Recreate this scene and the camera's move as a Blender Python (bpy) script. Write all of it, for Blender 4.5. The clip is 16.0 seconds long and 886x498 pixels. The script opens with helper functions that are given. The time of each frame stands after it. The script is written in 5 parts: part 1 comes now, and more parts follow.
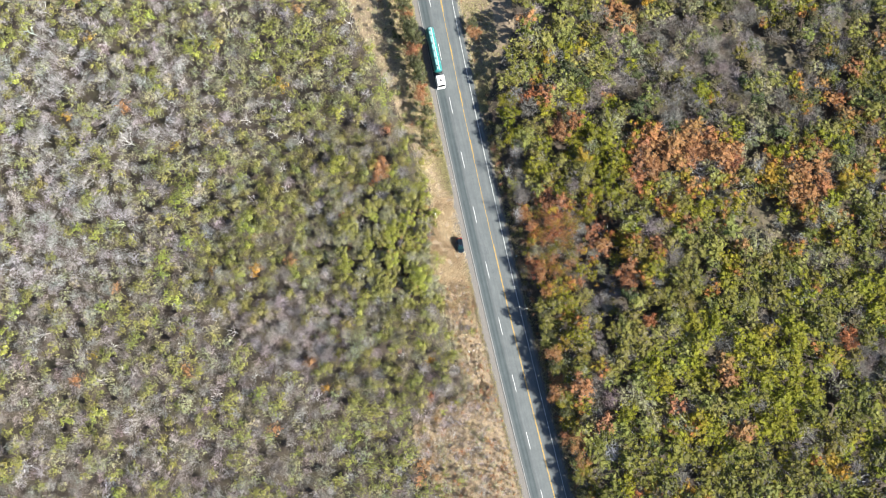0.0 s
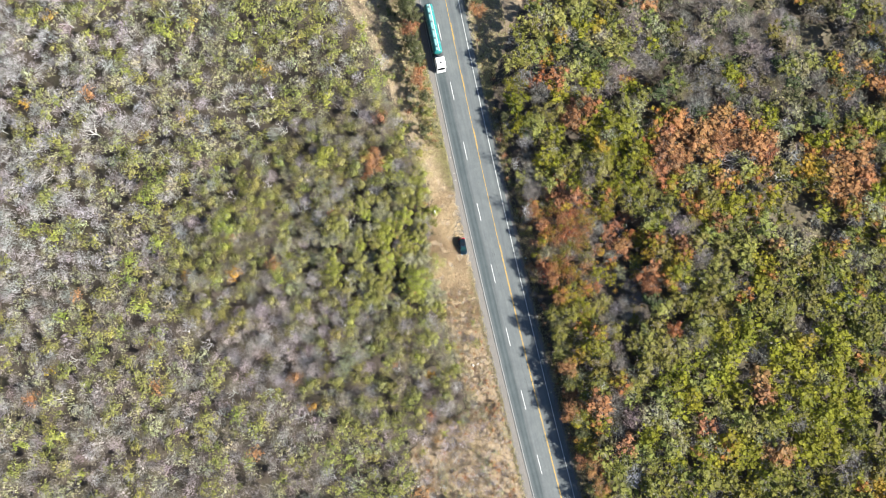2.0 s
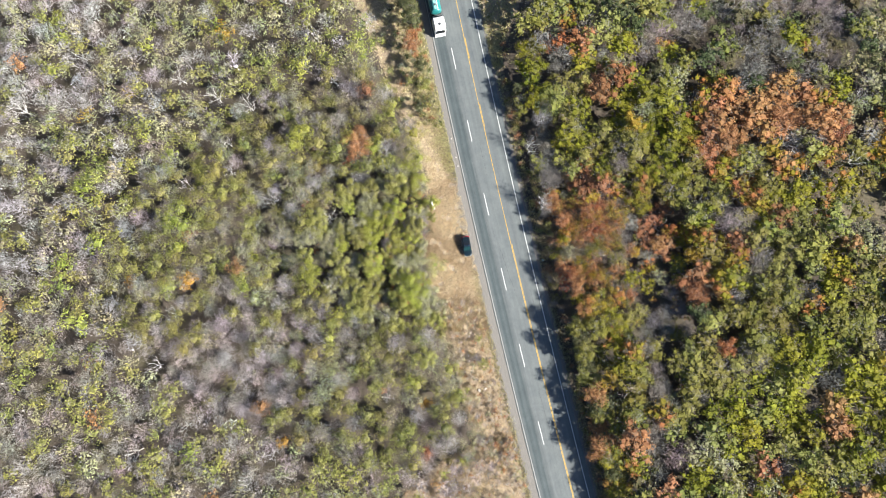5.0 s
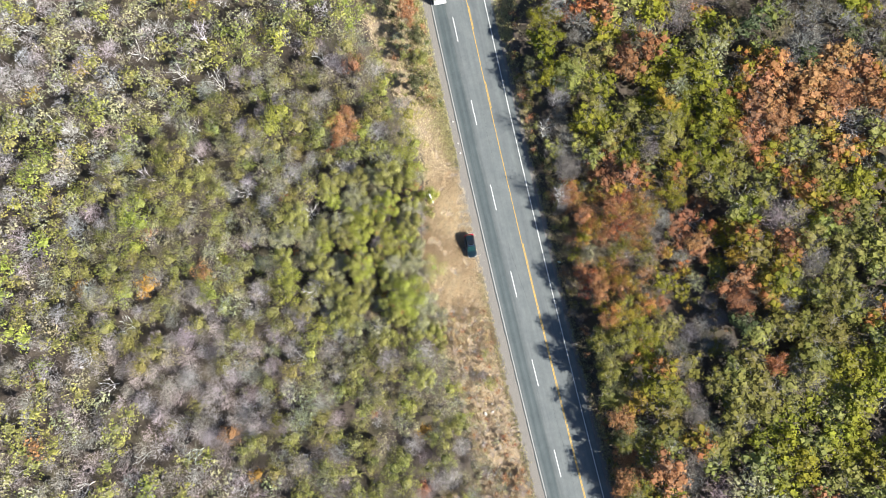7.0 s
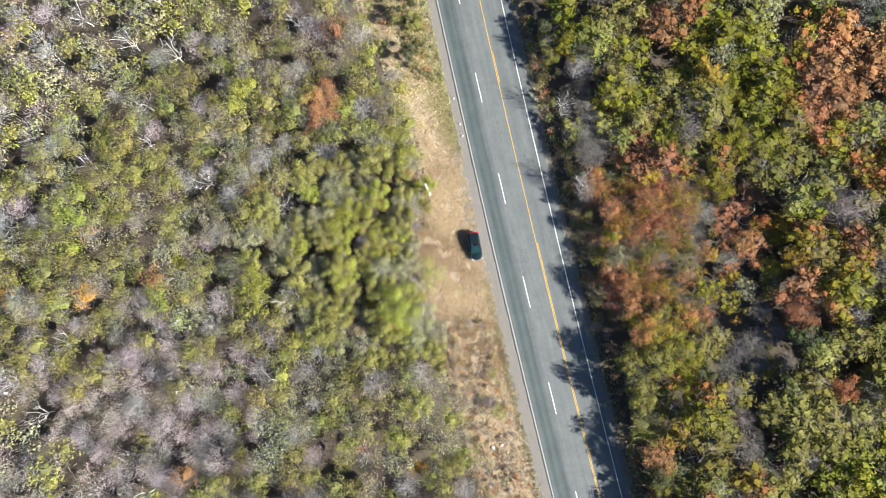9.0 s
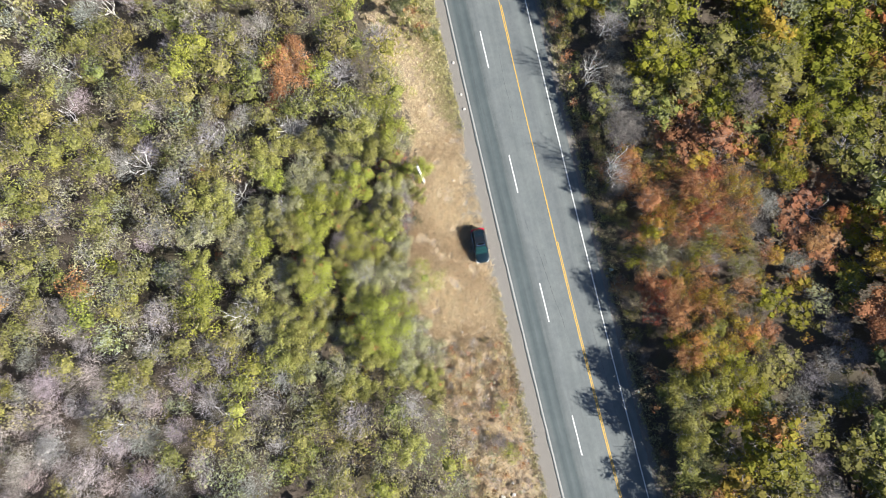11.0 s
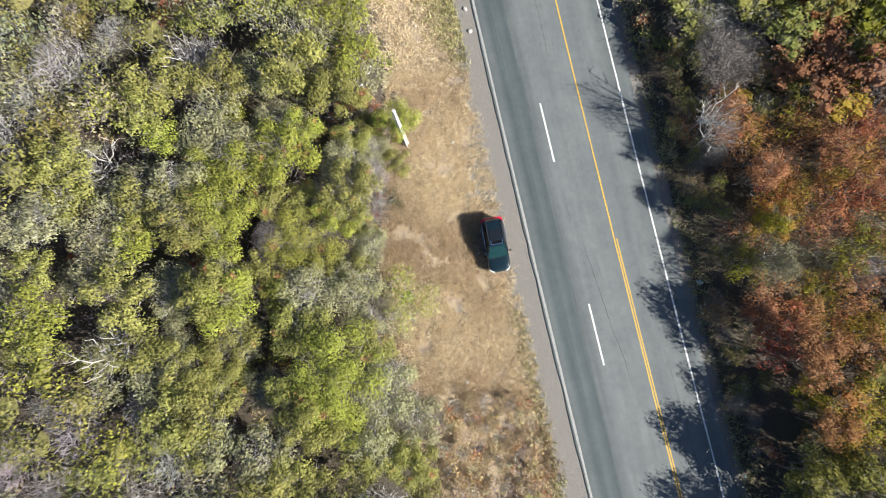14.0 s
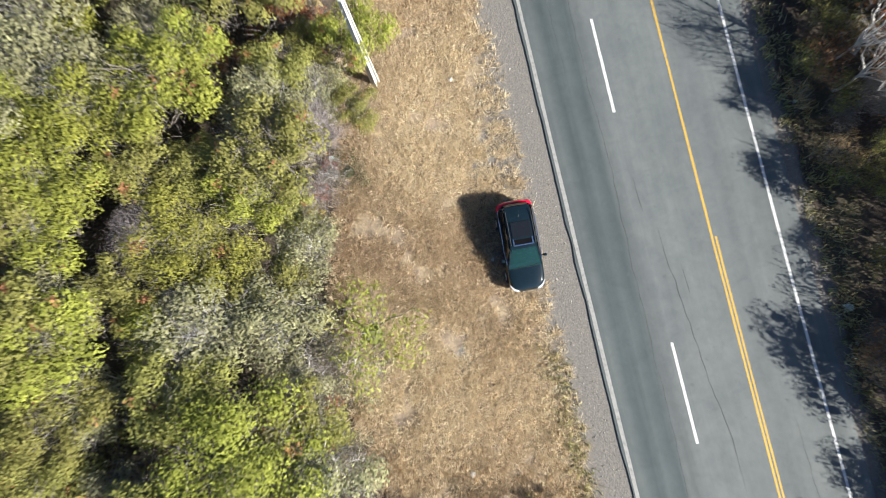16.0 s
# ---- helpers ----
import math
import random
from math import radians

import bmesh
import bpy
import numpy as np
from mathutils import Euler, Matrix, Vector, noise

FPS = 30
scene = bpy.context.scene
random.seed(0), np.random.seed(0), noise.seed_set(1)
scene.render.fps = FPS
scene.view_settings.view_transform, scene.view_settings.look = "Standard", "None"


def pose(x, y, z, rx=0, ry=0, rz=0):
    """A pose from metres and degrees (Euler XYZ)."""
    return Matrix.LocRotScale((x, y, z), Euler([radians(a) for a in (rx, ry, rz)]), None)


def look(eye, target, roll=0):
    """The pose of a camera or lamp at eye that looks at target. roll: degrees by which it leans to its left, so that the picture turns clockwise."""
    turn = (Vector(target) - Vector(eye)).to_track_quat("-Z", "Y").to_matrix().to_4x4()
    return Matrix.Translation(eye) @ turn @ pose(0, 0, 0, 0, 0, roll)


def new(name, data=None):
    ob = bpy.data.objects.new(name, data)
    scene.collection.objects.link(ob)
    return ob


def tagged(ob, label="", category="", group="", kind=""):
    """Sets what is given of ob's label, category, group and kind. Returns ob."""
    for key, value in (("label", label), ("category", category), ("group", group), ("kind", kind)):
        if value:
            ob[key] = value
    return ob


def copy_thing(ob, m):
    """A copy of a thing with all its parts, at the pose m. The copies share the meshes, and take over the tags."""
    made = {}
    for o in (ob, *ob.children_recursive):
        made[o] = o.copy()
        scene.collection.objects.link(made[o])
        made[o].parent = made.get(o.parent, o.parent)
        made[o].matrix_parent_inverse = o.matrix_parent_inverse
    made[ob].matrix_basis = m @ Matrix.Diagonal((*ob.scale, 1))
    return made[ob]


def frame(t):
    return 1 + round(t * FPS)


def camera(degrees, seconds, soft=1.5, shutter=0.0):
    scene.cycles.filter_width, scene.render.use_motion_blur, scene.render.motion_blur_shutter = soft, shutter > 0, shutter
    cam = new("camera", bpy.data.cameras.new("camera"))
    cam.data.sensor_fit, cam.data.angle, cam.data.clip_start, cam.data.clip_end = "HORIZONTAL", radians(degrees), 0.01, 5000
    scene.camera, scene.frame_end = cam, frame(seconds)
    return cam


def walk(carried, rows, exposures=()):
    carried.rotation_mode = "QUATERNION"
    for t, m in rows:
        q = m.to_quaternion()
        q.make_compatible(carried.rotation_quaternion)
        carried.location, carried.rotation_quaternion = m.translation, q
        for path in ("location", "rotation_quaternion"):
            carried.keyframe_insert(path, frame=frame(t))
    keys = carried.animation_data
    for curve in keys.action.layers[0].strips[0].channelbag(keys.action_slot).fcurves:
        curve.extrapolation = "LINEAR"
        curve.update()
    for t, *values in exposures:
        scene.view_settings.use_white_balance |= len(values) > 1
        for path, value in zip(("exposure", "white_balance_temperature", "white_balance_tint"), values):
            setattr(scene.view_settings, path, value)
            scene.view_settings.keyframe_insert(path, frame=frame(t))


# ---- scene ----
cam = camera(72, 16.0, soft=1.05, shutter=0.5)
PATH = [
    (0.0, pose(-17.06, -11.21, 177.54, 4.49, -3.60, 0.18)),
    (0.5, pose(-16.90, -10.83, 172.95, 4.50, -3.60, 0.12)),
    (1.0, pose(-16.68, -10.44, 168.33, 4.53, -3.62, 0.07)),
    (1.5, pose(-16.37, -10.07, 163.75, 4.59, -3.63, 0.05)),
    (2.0, pose(-15.96, -9.73, 159.22, 4.63, -3.55, 0.04)),
    (2.5, pose(-15.43, -9.44, 154.72, 4.65, -3.43, 0.03)),
    (3.0, pose(-14.79, -9.17, 150.27, 4.70, -3.30, 0.03)),
    (3.5, pose(-14.09, -8.89, 145.50, 4.76, -3.15, 0.02)),
    (4.0, pose(-13.36, -8.59, 140.76, 4.85, -2.99, 0.03)),
    (6.5, pose(-10.48, -6.75, 118.00, 4.83, -2.11, -0.05)),
    (7.0, pose(-10.07, -6.30, 113.50, 4.82, -2.02, -0.03)),
    (7.5, pose(-9.66, -5.85, 108.91, 4.80, -1.96, 0.00)),
    (8.0, pose(-9.31, -5.39, 104.17, 4.80, -1.85, 0.01)),
    (8.5, pose(-8.98, -4.96, 99.63, 4.78, -1.76, -0.02)),
    (9.0, pose(-8.68, -4.53, 95.08, 4.79, -1.67, -0.05)),
    (11.5, pose(-7.85, -2.57, 71.65, 4.83, -1.87, -0.13)),
    (12.0, pose(-7.72, -2.14, 66.86, 4.88, -1.95, -0.12)),
    (12.5, pose(-7.59, -1.76, 62.22, 4.88, -2.03, -0.11)),
    (13.0, pose(-7.41, -1.44, 57.73, 4.82, -2.13, -0.10)),
    (13.5, pose(-7.20, -1.02, 53.07, 4.80, -2.22, -0.07)),
    (14.0, pose(-6.97, -0.56, 48.38, 4.81, -2.27, -0.04)),
    (14.5, pose(-6.68, -0.09, 43.69, 4.81, -2.32, -0.02)),
    (15.0, pose(-6.39, 0.36, 39.14, 4.82, -2.32, 0.01)),
    (15.5, pose(-6.12, 0.78, 34.50, 4.82, -2.27, 0.05)),
    (16.0, pose(-5.77, 1.19, 29.69, 4.81, -2.22, 0.10)),
]
walk(cam, PATH, exposures=[(0.0, 1.88), (9.0, 1.82), (12.5, 1.66), (16.0, 1.5)])

# ---- world and sun ----
SUN_DIR = Vector((0.792, -0.304, 0.530)).normalized()   # from the ground towards the sun
world = bpy.data.worlds.new("world")
scene.world = world
world.use_nodes = True
sky = world.node_tree.nodes.new("ShaderNodeTexSky")
sky.sky_type, sky.sun_disc = "NISHITA", False
sky.ozone_density = 4.0
sky.sun_elevation = math.asin(SUN_DIR.z)
sky.sun_rotation = math.atan2(SUN_DIR.x, SUN_DIR.y)
world.node_tree.links.new(sky.outputs[0], world.node_tree.nodes["Background"].inputs[0])
world.node_tree.nodes["Background"].inputs[1].default_value = 0.051
sun = new("sun", bpy.data.lights.new("sun", "SUN"))
sun.data.energy, sun.data.angle, sun.data.color = 5.0, radians(0.55), (1.0, 0.965, 0.885)
sun.matrix_world = look(SUN_DIR * 50, (0, 0, 0))


# ---- materials ----
class Nodes:
    """Short hand for a node material."""

    def __init__(self, name, rough=0.8, metal=0.0, spec=0.3):
        self.mat = bpy.data.materials.new(name)
        self.mat.use_nodes = True
        self.tree = self.mat.node_tree
        self.bsdf = self.tree.nodes["Principled BSDF"]
        self.out = self.tree.nodes["Material Output"]
        self.put(self.bsdf, "Roughness", rough)
        self.put(self.bsdf, "Metallic", metal)
        self.put(self.bsdf, "Specular IOR Level", spec)

    def put(self, node, key, value):
        sock = node.inputs[key]
        if isinstance(value, bpy.types.NodeSocket):
            self.tree.links.new(value, sock)
        elif isinstance(value, (tuple, list)) and len(value) == 3 and sock.type == "RGBA":
            sock.default_value = (*value, 1)
        else:
            sock.default_value = value

    def add(self, kind, **kw):
        n = self.tree.nodes.new("ShaderNode" + kind)
        for k, v in kw.items():
            self.put(n, k, v)
        return n

    def coord(self, which="Object"):
        return self.add("TexCoord").outputs[which]

    def noise(self, scale, detail=4.0, rough=0.55, vec=None, out="Fac", distort=0.0):
        n = self.add("TexNoise", Scale=scale, Detail=detail, Roughness=rough, Distortion=distort)
        self.put(n, "Vector", vec if vec is not None else self.coord())
        return n.outputs[out]

    def ramp(self, fac, *stops):
        n = self.add("ValToRGB", Fac=fac)
        el = n.color_ramp.elements
        while len(el) < len(stops):
            el.new(0.5)
        for e, (p, c) in zip(el, stops):
            e.position, e.color = p, ((*c, 1) if isinstance(c, tuple) else (c, c, c, 1))
        return n.outputs[0]

    def mix(self, fac, a, b, blend="MIX"):
        n = self.tree.nodes.new("ShaderNodeMix")
        n.data_type, n.blend_type = "RGBA", blend
        for sock, v in ((n.inputs[0], fac), (n.inputs[6], a), (n.inputs[7], b)):
            if isinstance(v, bpy.types.NodeSocket):
                self.tree.links.new(v, sock)
            elif isinstance(v, tuple):
                sock.default_value = (*v, 1)
            else:
                sock.default_value = v
        return n.outputs[2]

    def bump(self, height, strength=0.4, distance=0.05):
        n = self.add("Bump", Height=height, Strength=strength, Distance=distance)
        self.put(self.bsdf, "Normal", n.outputs[0])

    def colour(self, c):
        self.put(self.bsdf, "Base Color", c)
        return self


def plain(name, col, rough=0.5, metal=0.0, spec=0.4, wear=0.12, scale=6.0):
    """A painted or moulded surface with faint mottling."""
    m = Nodes(name, rough, metal, spec)
    dark = tuple(c * (1 - wear) for c in col)
    light = tuple(min(1, c * (1 + wear)) for c in col)
    m.colour(m.ramp(m.noise(scale, 5), (0.3, dark), (0.7, light)))
    m.put(m.bsdf, "Roughness", m.ramp(m.noise(scale * 3, 3), (0.3, rough * 0.85), (0.7, min(1, rough * 1.15))))
    return m.mat


def foliage(name, through_light, rough, spec):
    """Leaves or twigs: colour from the tint of each leaf, shifted a little from plant to plant."""
    m = Nodes(name, rough, 0.0, spec)
    tint = m.tree.nodes.new("ShaderNodeAttribute")
    tint.attribute_name = "tint"
    rnd = m.add("ObjectInfo").outputs["Random"]
    hsv = m.add("HueSaturation", Color=tint.outputs["Color"])
    for key, lo, hi in (("Hue", 0.49, 0.51), ("Value", 0.86, 1.14)):
        mr = m.add("MapRange", Value=rnd)
        mr.inputs["To Min"].default_value, mr.inputs["To Max"].default_value = lo, hi
        m.put(hsv, key, mr.outputs[0])
    m.colour(hsv.outputs[0])
    if through_light:
        tr = m.add("BsdfTranslucent", Color=hsv.outputs[0])
        mx = m.add("MixShader", Fac=through_light)
        m.tree.links.new(m.bsdf.outputs[0], mx.inputs[1])
        m.tree.links.new(tr.outputs[0], mx.inputs[2])
        m.tree.links.new(mx.outputs[0], m.out.inputs["Surface"])
    return m.mat


M_LEAF = foliage("leaf", 0.25, 0.7, 0.05)
M_TWIG = foliage("twig", 0.0, 0.85, 0.15)
M_STRAW = foliage("dry_grass", 0.35, 0.8, 0.1)


def make_bark():
    m = Nodes("bark", 0.9, 0, 0.15)
    n = m.noise(7, 6, 0.65)
    m.colour(m.ramp(n, (0.3, (0.10, 0.085, 0.07)), (0.7, (0.26, 0.23, 0.20))))
    m.bump(n, 0.5, 0.03)
    return m.mat


def make_pale_bark():
    m = Nodes("pale_bark", 0.85, 0, 0.2)
    n = m.noise(5, 6, 0.6)
    m.colour(m.ramp(n, (0.3, (0.38, 0.36, 0.33)), (0.7, (0.62, 0.60, 0.56))))
    m.bump(n, 0.3, 0.02)
    return m.mat


def make_ground():
    """Leaf litter under the trees, straw and soil on the verge, gravel at the road's edge, bare soil in clearings."""
    m = Nodes("earth", 0.95, 0, 0.1)
    zone = m.tree.nodes.new("ShaderNodeAttribute")
    zone.attribute_name = "zone"
    sep = m.add("SeparateColor", Color=zone.outputs["Color"])
    fine, mid, big = m.noise(9, 8, 0.65), m.noise(1.3, 6, 0.6), m.noise(0.22, 4)
    litter = m.ramp(fine, (0.25, (0.030, 0.026, 0.022)), (0.52, (0.074, 0.060, 0.049)), (0.78, (0.165, 0.132, 0.105)))
    litter = m.mix(m.ramp(big, (0.45, 0.0), (0.65, 0.55)), litter, (0.075, 0.070, 0.038))
    straw = m.ramp(fine, (0.25, (0.10, 0.076, 0.050)), (0.48, (0.24, 0.188, 0.122)), (0.75, (0.40, 0.325, 0.225)))
    soil = m.ramp(m.noise(4, 7, 0.6), (0.3, (0.128, 0.100, 0.076)), (0.7, (0.262, 0.204, 0.150)))
    verge = m.mix(m.ramp(mid, (0.44, 0.0), (0.6, 1.0)), straw, soil)
    stones = m.add("TexVoronoi", Vector=m.coord(), Scale=16.0)
    gravel = m.ramp(m.noise(14, 8, 0.7), (0.3, (0.085, 0.080, 0.075)), (0.58, (0.172, 0.160, 0.146)), (0.8, (0.31, 0.285, 0.25)))
    gravel = m.mix(m.ramp(stones.outputs["Distance"], (0.10, 1.0), (0.16, 0.0)), gravel, (0.30, 0.275, 0.24))
    bare = m.ramp(m.noise(0.6, 7, 0.65), (0.3, (0.085, 0.078, 0.048)), (0.6, (0.15, 0.125, 0.09)), (0.8, (0.21, 0.145, 0.105)))
    edge = m.noise(2.2, 6, 0.7)

    def soft(w):
        a = m.add("Math")
        a.operation = "ADD"
        m.put(a, 0, w)
        b = m.add("Math")
        b.operation = "MULTIPLY_ADD"
        m.put(b, 0, edge)
        b.inputs[1].default_value, b.inputs[2].default_value = 0.9, -0.45
        m.tree.links.new(b.outputs[0], a.inputs[1])
        return m.ramp(a.outputs[0], (0.38, 0.0), (0.62, 1.0))

    c = m.mix(soft(sep.outputs[0]), litter, verge)
    c = m.mix(soft(sep.outputs[2]), c, bare)
    c = m.mix(soft(sep.outputs[1]), c, gravel)
    m.colour(c)
    m.bump(fine, 0.7, 0.06)
    return m.mat


def make_asphalt():
    """Grey, worn asphalt: u runs across the road in metres, v along it."""
    m = Nodes("asphalt", 0.82, 0, 0.35)
    uv = m.tree.nodes.new("ShaderNodeUVMap")
    uv.uv_map = "road"
    sep = m.add("SeparateXYZ", Vector=uv.outputs[0])
    stretch = m.add("Mapping", Vector=uv.outputs[0])
    stretch.inputs["Scale"].default_value = (1.0, 0.05, 1.0)
    streak = m.noise(1.6, 5, 0.6, stretch.outputs[0])
    wob = m.add("Math")
    wob.operation = "MULTIPLY_ADD"
    m.put(wob, 0, streak)
    wob.inputs[1].default_value = 0.8
    m.tree.links.new(sep.outputs[0], wob.inputs[2])
    across = m.add("MapRange", Value=wob.outputs[0])
    across.inputs["From Min"].default_value, across.inputs["From Max"].default_value = 0.4, 12.4
    a, b, d = (0.132, 0.145, 0.146), (0.098, 0.110, 0.112), (0.056, 0.073, 0.078)
    lanes = m.ramp(across.outputs[0], (0.0, (0.082, 0.096, 0.099)), (0.045, (0.100, 0.113, 0.115)), (0.09, d), (0.145, (0.080, 0.096, 0.100)), (0.19, d), (0.225, b),
                   (0.30, (0.129, 0.141, 0.144)), (0.42, a), (0.58, (0.134, 0.146, 0.148)), (0.66, (0.112, 0.123, 0.127)), (0.75, a), (0.86, b), (0.95, a))
    grain = m.noise(55, 4, 0.7)
    patch = m.noise(0.35, 6, 0.6)
    c = m.mix(0.55, lanes, m.ramp(streak, (0.3, (0.66, 0.67, 0.68)), (0.7, (1.0, 1.0, 1.0))), "MULTIPLY")
    c = m.mix(0.5, c, m.ramp(grain, (0.3, (0.62, 0.62, 0.62)), (0.7, (1.0, 1.0, 1.0))), "MULTIPLY")
    c = m.mix(0.6, c, m.ramp(patch, (0.35, (0.72, 0.75, 0.76)), (0.65, (1.0, 1.0, 0.98))), "MULTIPLY")
    blotch = m.noise(1.7, 7, 0.7, distort=0.6)
    c = m.mix(0.5, c, m.ramp(blotch, (0.35, (0.74, 0.76, 0.77)), (0.6, (1.0, 1.0, 1.0))), "MULTIPLY")
    spots = m.ramp(m.noise(2.6, 2, 0.4), (0.70, 0.0), (0.76, 0.45))
    c = m.mix(spots, c, (0.065, 0.069, 0.073))
    m.colour(c)
    m.bump(grain, 0.35, 0.008)
    return m.mat


def make_paint(name, col, worn):
    """Road paint, rubbed through to the asphalt in places."""
    m = Nodes(name, 0.7, 0, 0.3)
    n = m.noise(5, 8, 0.75)
    m.colour(m.ramp(n, (worn - 0.08, (0.14, 0.14, 0.138)), (worn + 0.05, tuple(c * 0.8 for c in col)), (0.7, col)))
    return m.mat


M_BARK, M_PALE, M_GROUND, M_ASPHALT = make_bark(), make_pale_bark(), make_ground(), make_asphalt()
M_WHITE = make_paint("white_road_paint", (0.56, 0.56, 0.55), 0.36)
M_WORN = make_paint("worn_white_paint", (0.28, 0.275, 0.265), 0.42)
M_YELLOW = make_paint("yellow_road_paint", (0.50, 0.31, 0.05), 0.38)


# ---- shape helpers ----
def part(name, bm, material, parent=None, label=""):
    me = bpy.data.meshes.new(name)
    bm.to_mesh(me)
    bm.free()
    me.materials.append(material)
    ob = new(name, me)
    if parent is not None:
        ob.parent = parent
    return tagged(ob, label)


def smooth(ob, angle=35):
    ob.data.polygons.foreach_set("use_smooth", [True] * len(ob.data.polygons))
    ob.data.set_sharp_from_angle(angle=radians(angle))
    return ob


def box(bm, x0, x1, y0, y1, z0, z1, bevel=0.0):
    made = bmesh.ops.create_cube(bm, size=1, matrix=Matrix.Translation(((x0 + x1) / 2, (y0 + y1) / 2, (z0 + z1) / 2)) @ Matrix.Diagonal((x1 - x0, y1 - y0, z1 - z0, 1)))
    if bevel:
        edges = list({e for v in made["verts"] for e in v.link_edges})
        bmesh.ops.bevel(bm, geom=edges, offset=bevel, segments=2, affect="EDGES", profile=0.6)
    return bm


def cyl(bm, p, q, r0, r1=None, n=12):
    """A tapered rod from p to q."""
    p, q = Vector(p), Vector(q)
    d = q - p
    m = Matrix.Translation((p + q) / 2) @ d.to_track_quat("Z", "Y").to_matrix().to_4x4()
    bmesh.ops.create_cone(bm, cap_ends=True, segments=n, radius1=r0, radius2=r0 if r1 is None else r1, depth=d.length, matrix=m)
    return bm


def loft(bm, rings, close=True):
    """Skins rings of equal length; close caps both ends."""
    rows = [[bm.verts.new(p) for p in ring] for ring in rings]
    n = len(rows[0])
    for a, b in zip(rows, rows[1:]):
        for i in range(n):
            bm.faces.new((a[i], a[(i + 1) % n], b[(i + 1) % n], b[i]))
    if close:
        bm.faces.new(list(reversed(rows[0])))
        bm.faces.new(rows[-1])
    bmesh.ops.recalc_face_normals(bm, faces=bm.faces)
    return bm


def mesh_from(name, verts, quads, mats, tint=None, slot=None):
    """A mesh from arrays: verts (n, 3), faces (m, 3 or 4), tint (n, 3), a material slot for each face."""
    me = bpy.data.meshes.new(name)
    n, (m, k) = len(verts), quads.shape
    me.vertices.add(n)
    me.vertices.foreach_set("co", np.ascontiguousarray(verts, np.float32).ravel())
    me.loops.add(k * m)
    me.loops.foreach_set("vertex_index", np.ascontiguousarray(quads, np.int32).ravel())
    me.polygons.add(m)
    me.polygons.foreach_set("loop_start", np.arange(0, k * m, k, dtype=np.int32))
    for mat in mats:
        me.materials.append(mat)
    if slot is not None:
        me.polygons.foreach_set("material_index", np.ascontiguousarray(slot, np.int32))
    if tint is not None:
        at = me.color_attributes.new("tint", "FLOAT_COLOR", "POINT")
        at.data.foreach_set("color", np.ascontiguousarray(np.c_[tint, np.ones(n)], np.float32).ravel())
    me.update()
    return me


# ---- the lie of the land ----
def road_x(y):
    """Where the road's western edge line runs."""
    return 2.75 - 0.2282 * y + 0.000188 * y * y


def across(x, y):
    """Metres east of the western edge line."""
    return (x - road_x(y)) * 0.976


def on_road(u, y, z=0.0):
    return Vector((road_x(y) + u * 1.0246, y, z))


VERGE_EDGE = ((-75, -22), (-62, -26), (-49, -28), (-43, -20), (-38, -10), (1, -10.8), (12, -8), (18, -6.7), (26, -8), (37, -10.5), (51, -13), (75, -20))
WEST_EDGE = ((-75, -9), (-60, -8), (-49, -9), (-43, -8.5), (-38, -8.6), (-26, -9.0), (-17, -11), (-10, -10.4), (1, -11), (6, -11.2), (12, -8),
             (18, -6.7), (26, -8), (37, -10.5), (51, -13), (75, -20))
EAST_EDGE = ((-80, 13.6), (-30, 14.4), (-12, 16.6), (-4, 16.2), (6, 16.0), (12, 15.6), (17, 13.8), (40, 13.2), (47, 14.5), (54, 18.5), (62, 22), (70, 27), (85, 29))


def west_edge(y):
    return np.interp(y, [a for a, _ in WEST_EDGE], [b for _, b in WEST_EDGE])


def verge_edge(y):
    return np.interp(y, [a for a, _ in VERGE_EDGE], [b for _, b in VERGE_EDGE])


def east_edge(y):
    return np.interp(y, [a for a, _ in EAST_EDGE], [b for _, b in EAST_EDGE])


CLEARINGS = ((88.2, 14.4, 6.2), (97.2, 62.1, 6.5), (97, 10, 3.5), (-111, 47, 3), (27.3, 32, 3.4), (25, 73, 4.5))


def step(a, b, v):
    t = np.clip((v - a) / (b - a), 0, 1)
    return t * t * (3 - 2 * t)


def waves(x, y):
    """Gentle, uneven ground."""
    return (np.sin(x * 0.21 + 1.3) * np.sin(y * 0.17 + 0.4) + 0.6 * np.sin(x * 0.47 - y * 0.31) + 0.4 * np.sin(x * 0.9 + y * 0.8 + 2)) * 0.5


def height(x, y):
    """The ground: a flat road bed, a low bank to its west that falls away, a rise to its east."""
    x, y = np.asarray(x, float), np.asarray(y, float)
    u = across(x, y)
    fall = np.clip(0.045 + 0.0011 * y, 0.012, 0.11)
    far = np.clip(-u - 14, 0, 150)
    west = -0.06 + 0.52 * step(2.5, 9, -u) - fall * far + waves(x, y) * 0.45 * step(7, 16, -u)
    east = -0.16 - 0.25 * step(11.7, 13, u) + 1.3 * step(14, 28, u) + waves(x, y) * 0.7 * step(16, 24, u)
    return np.where(u < 5, west, east)


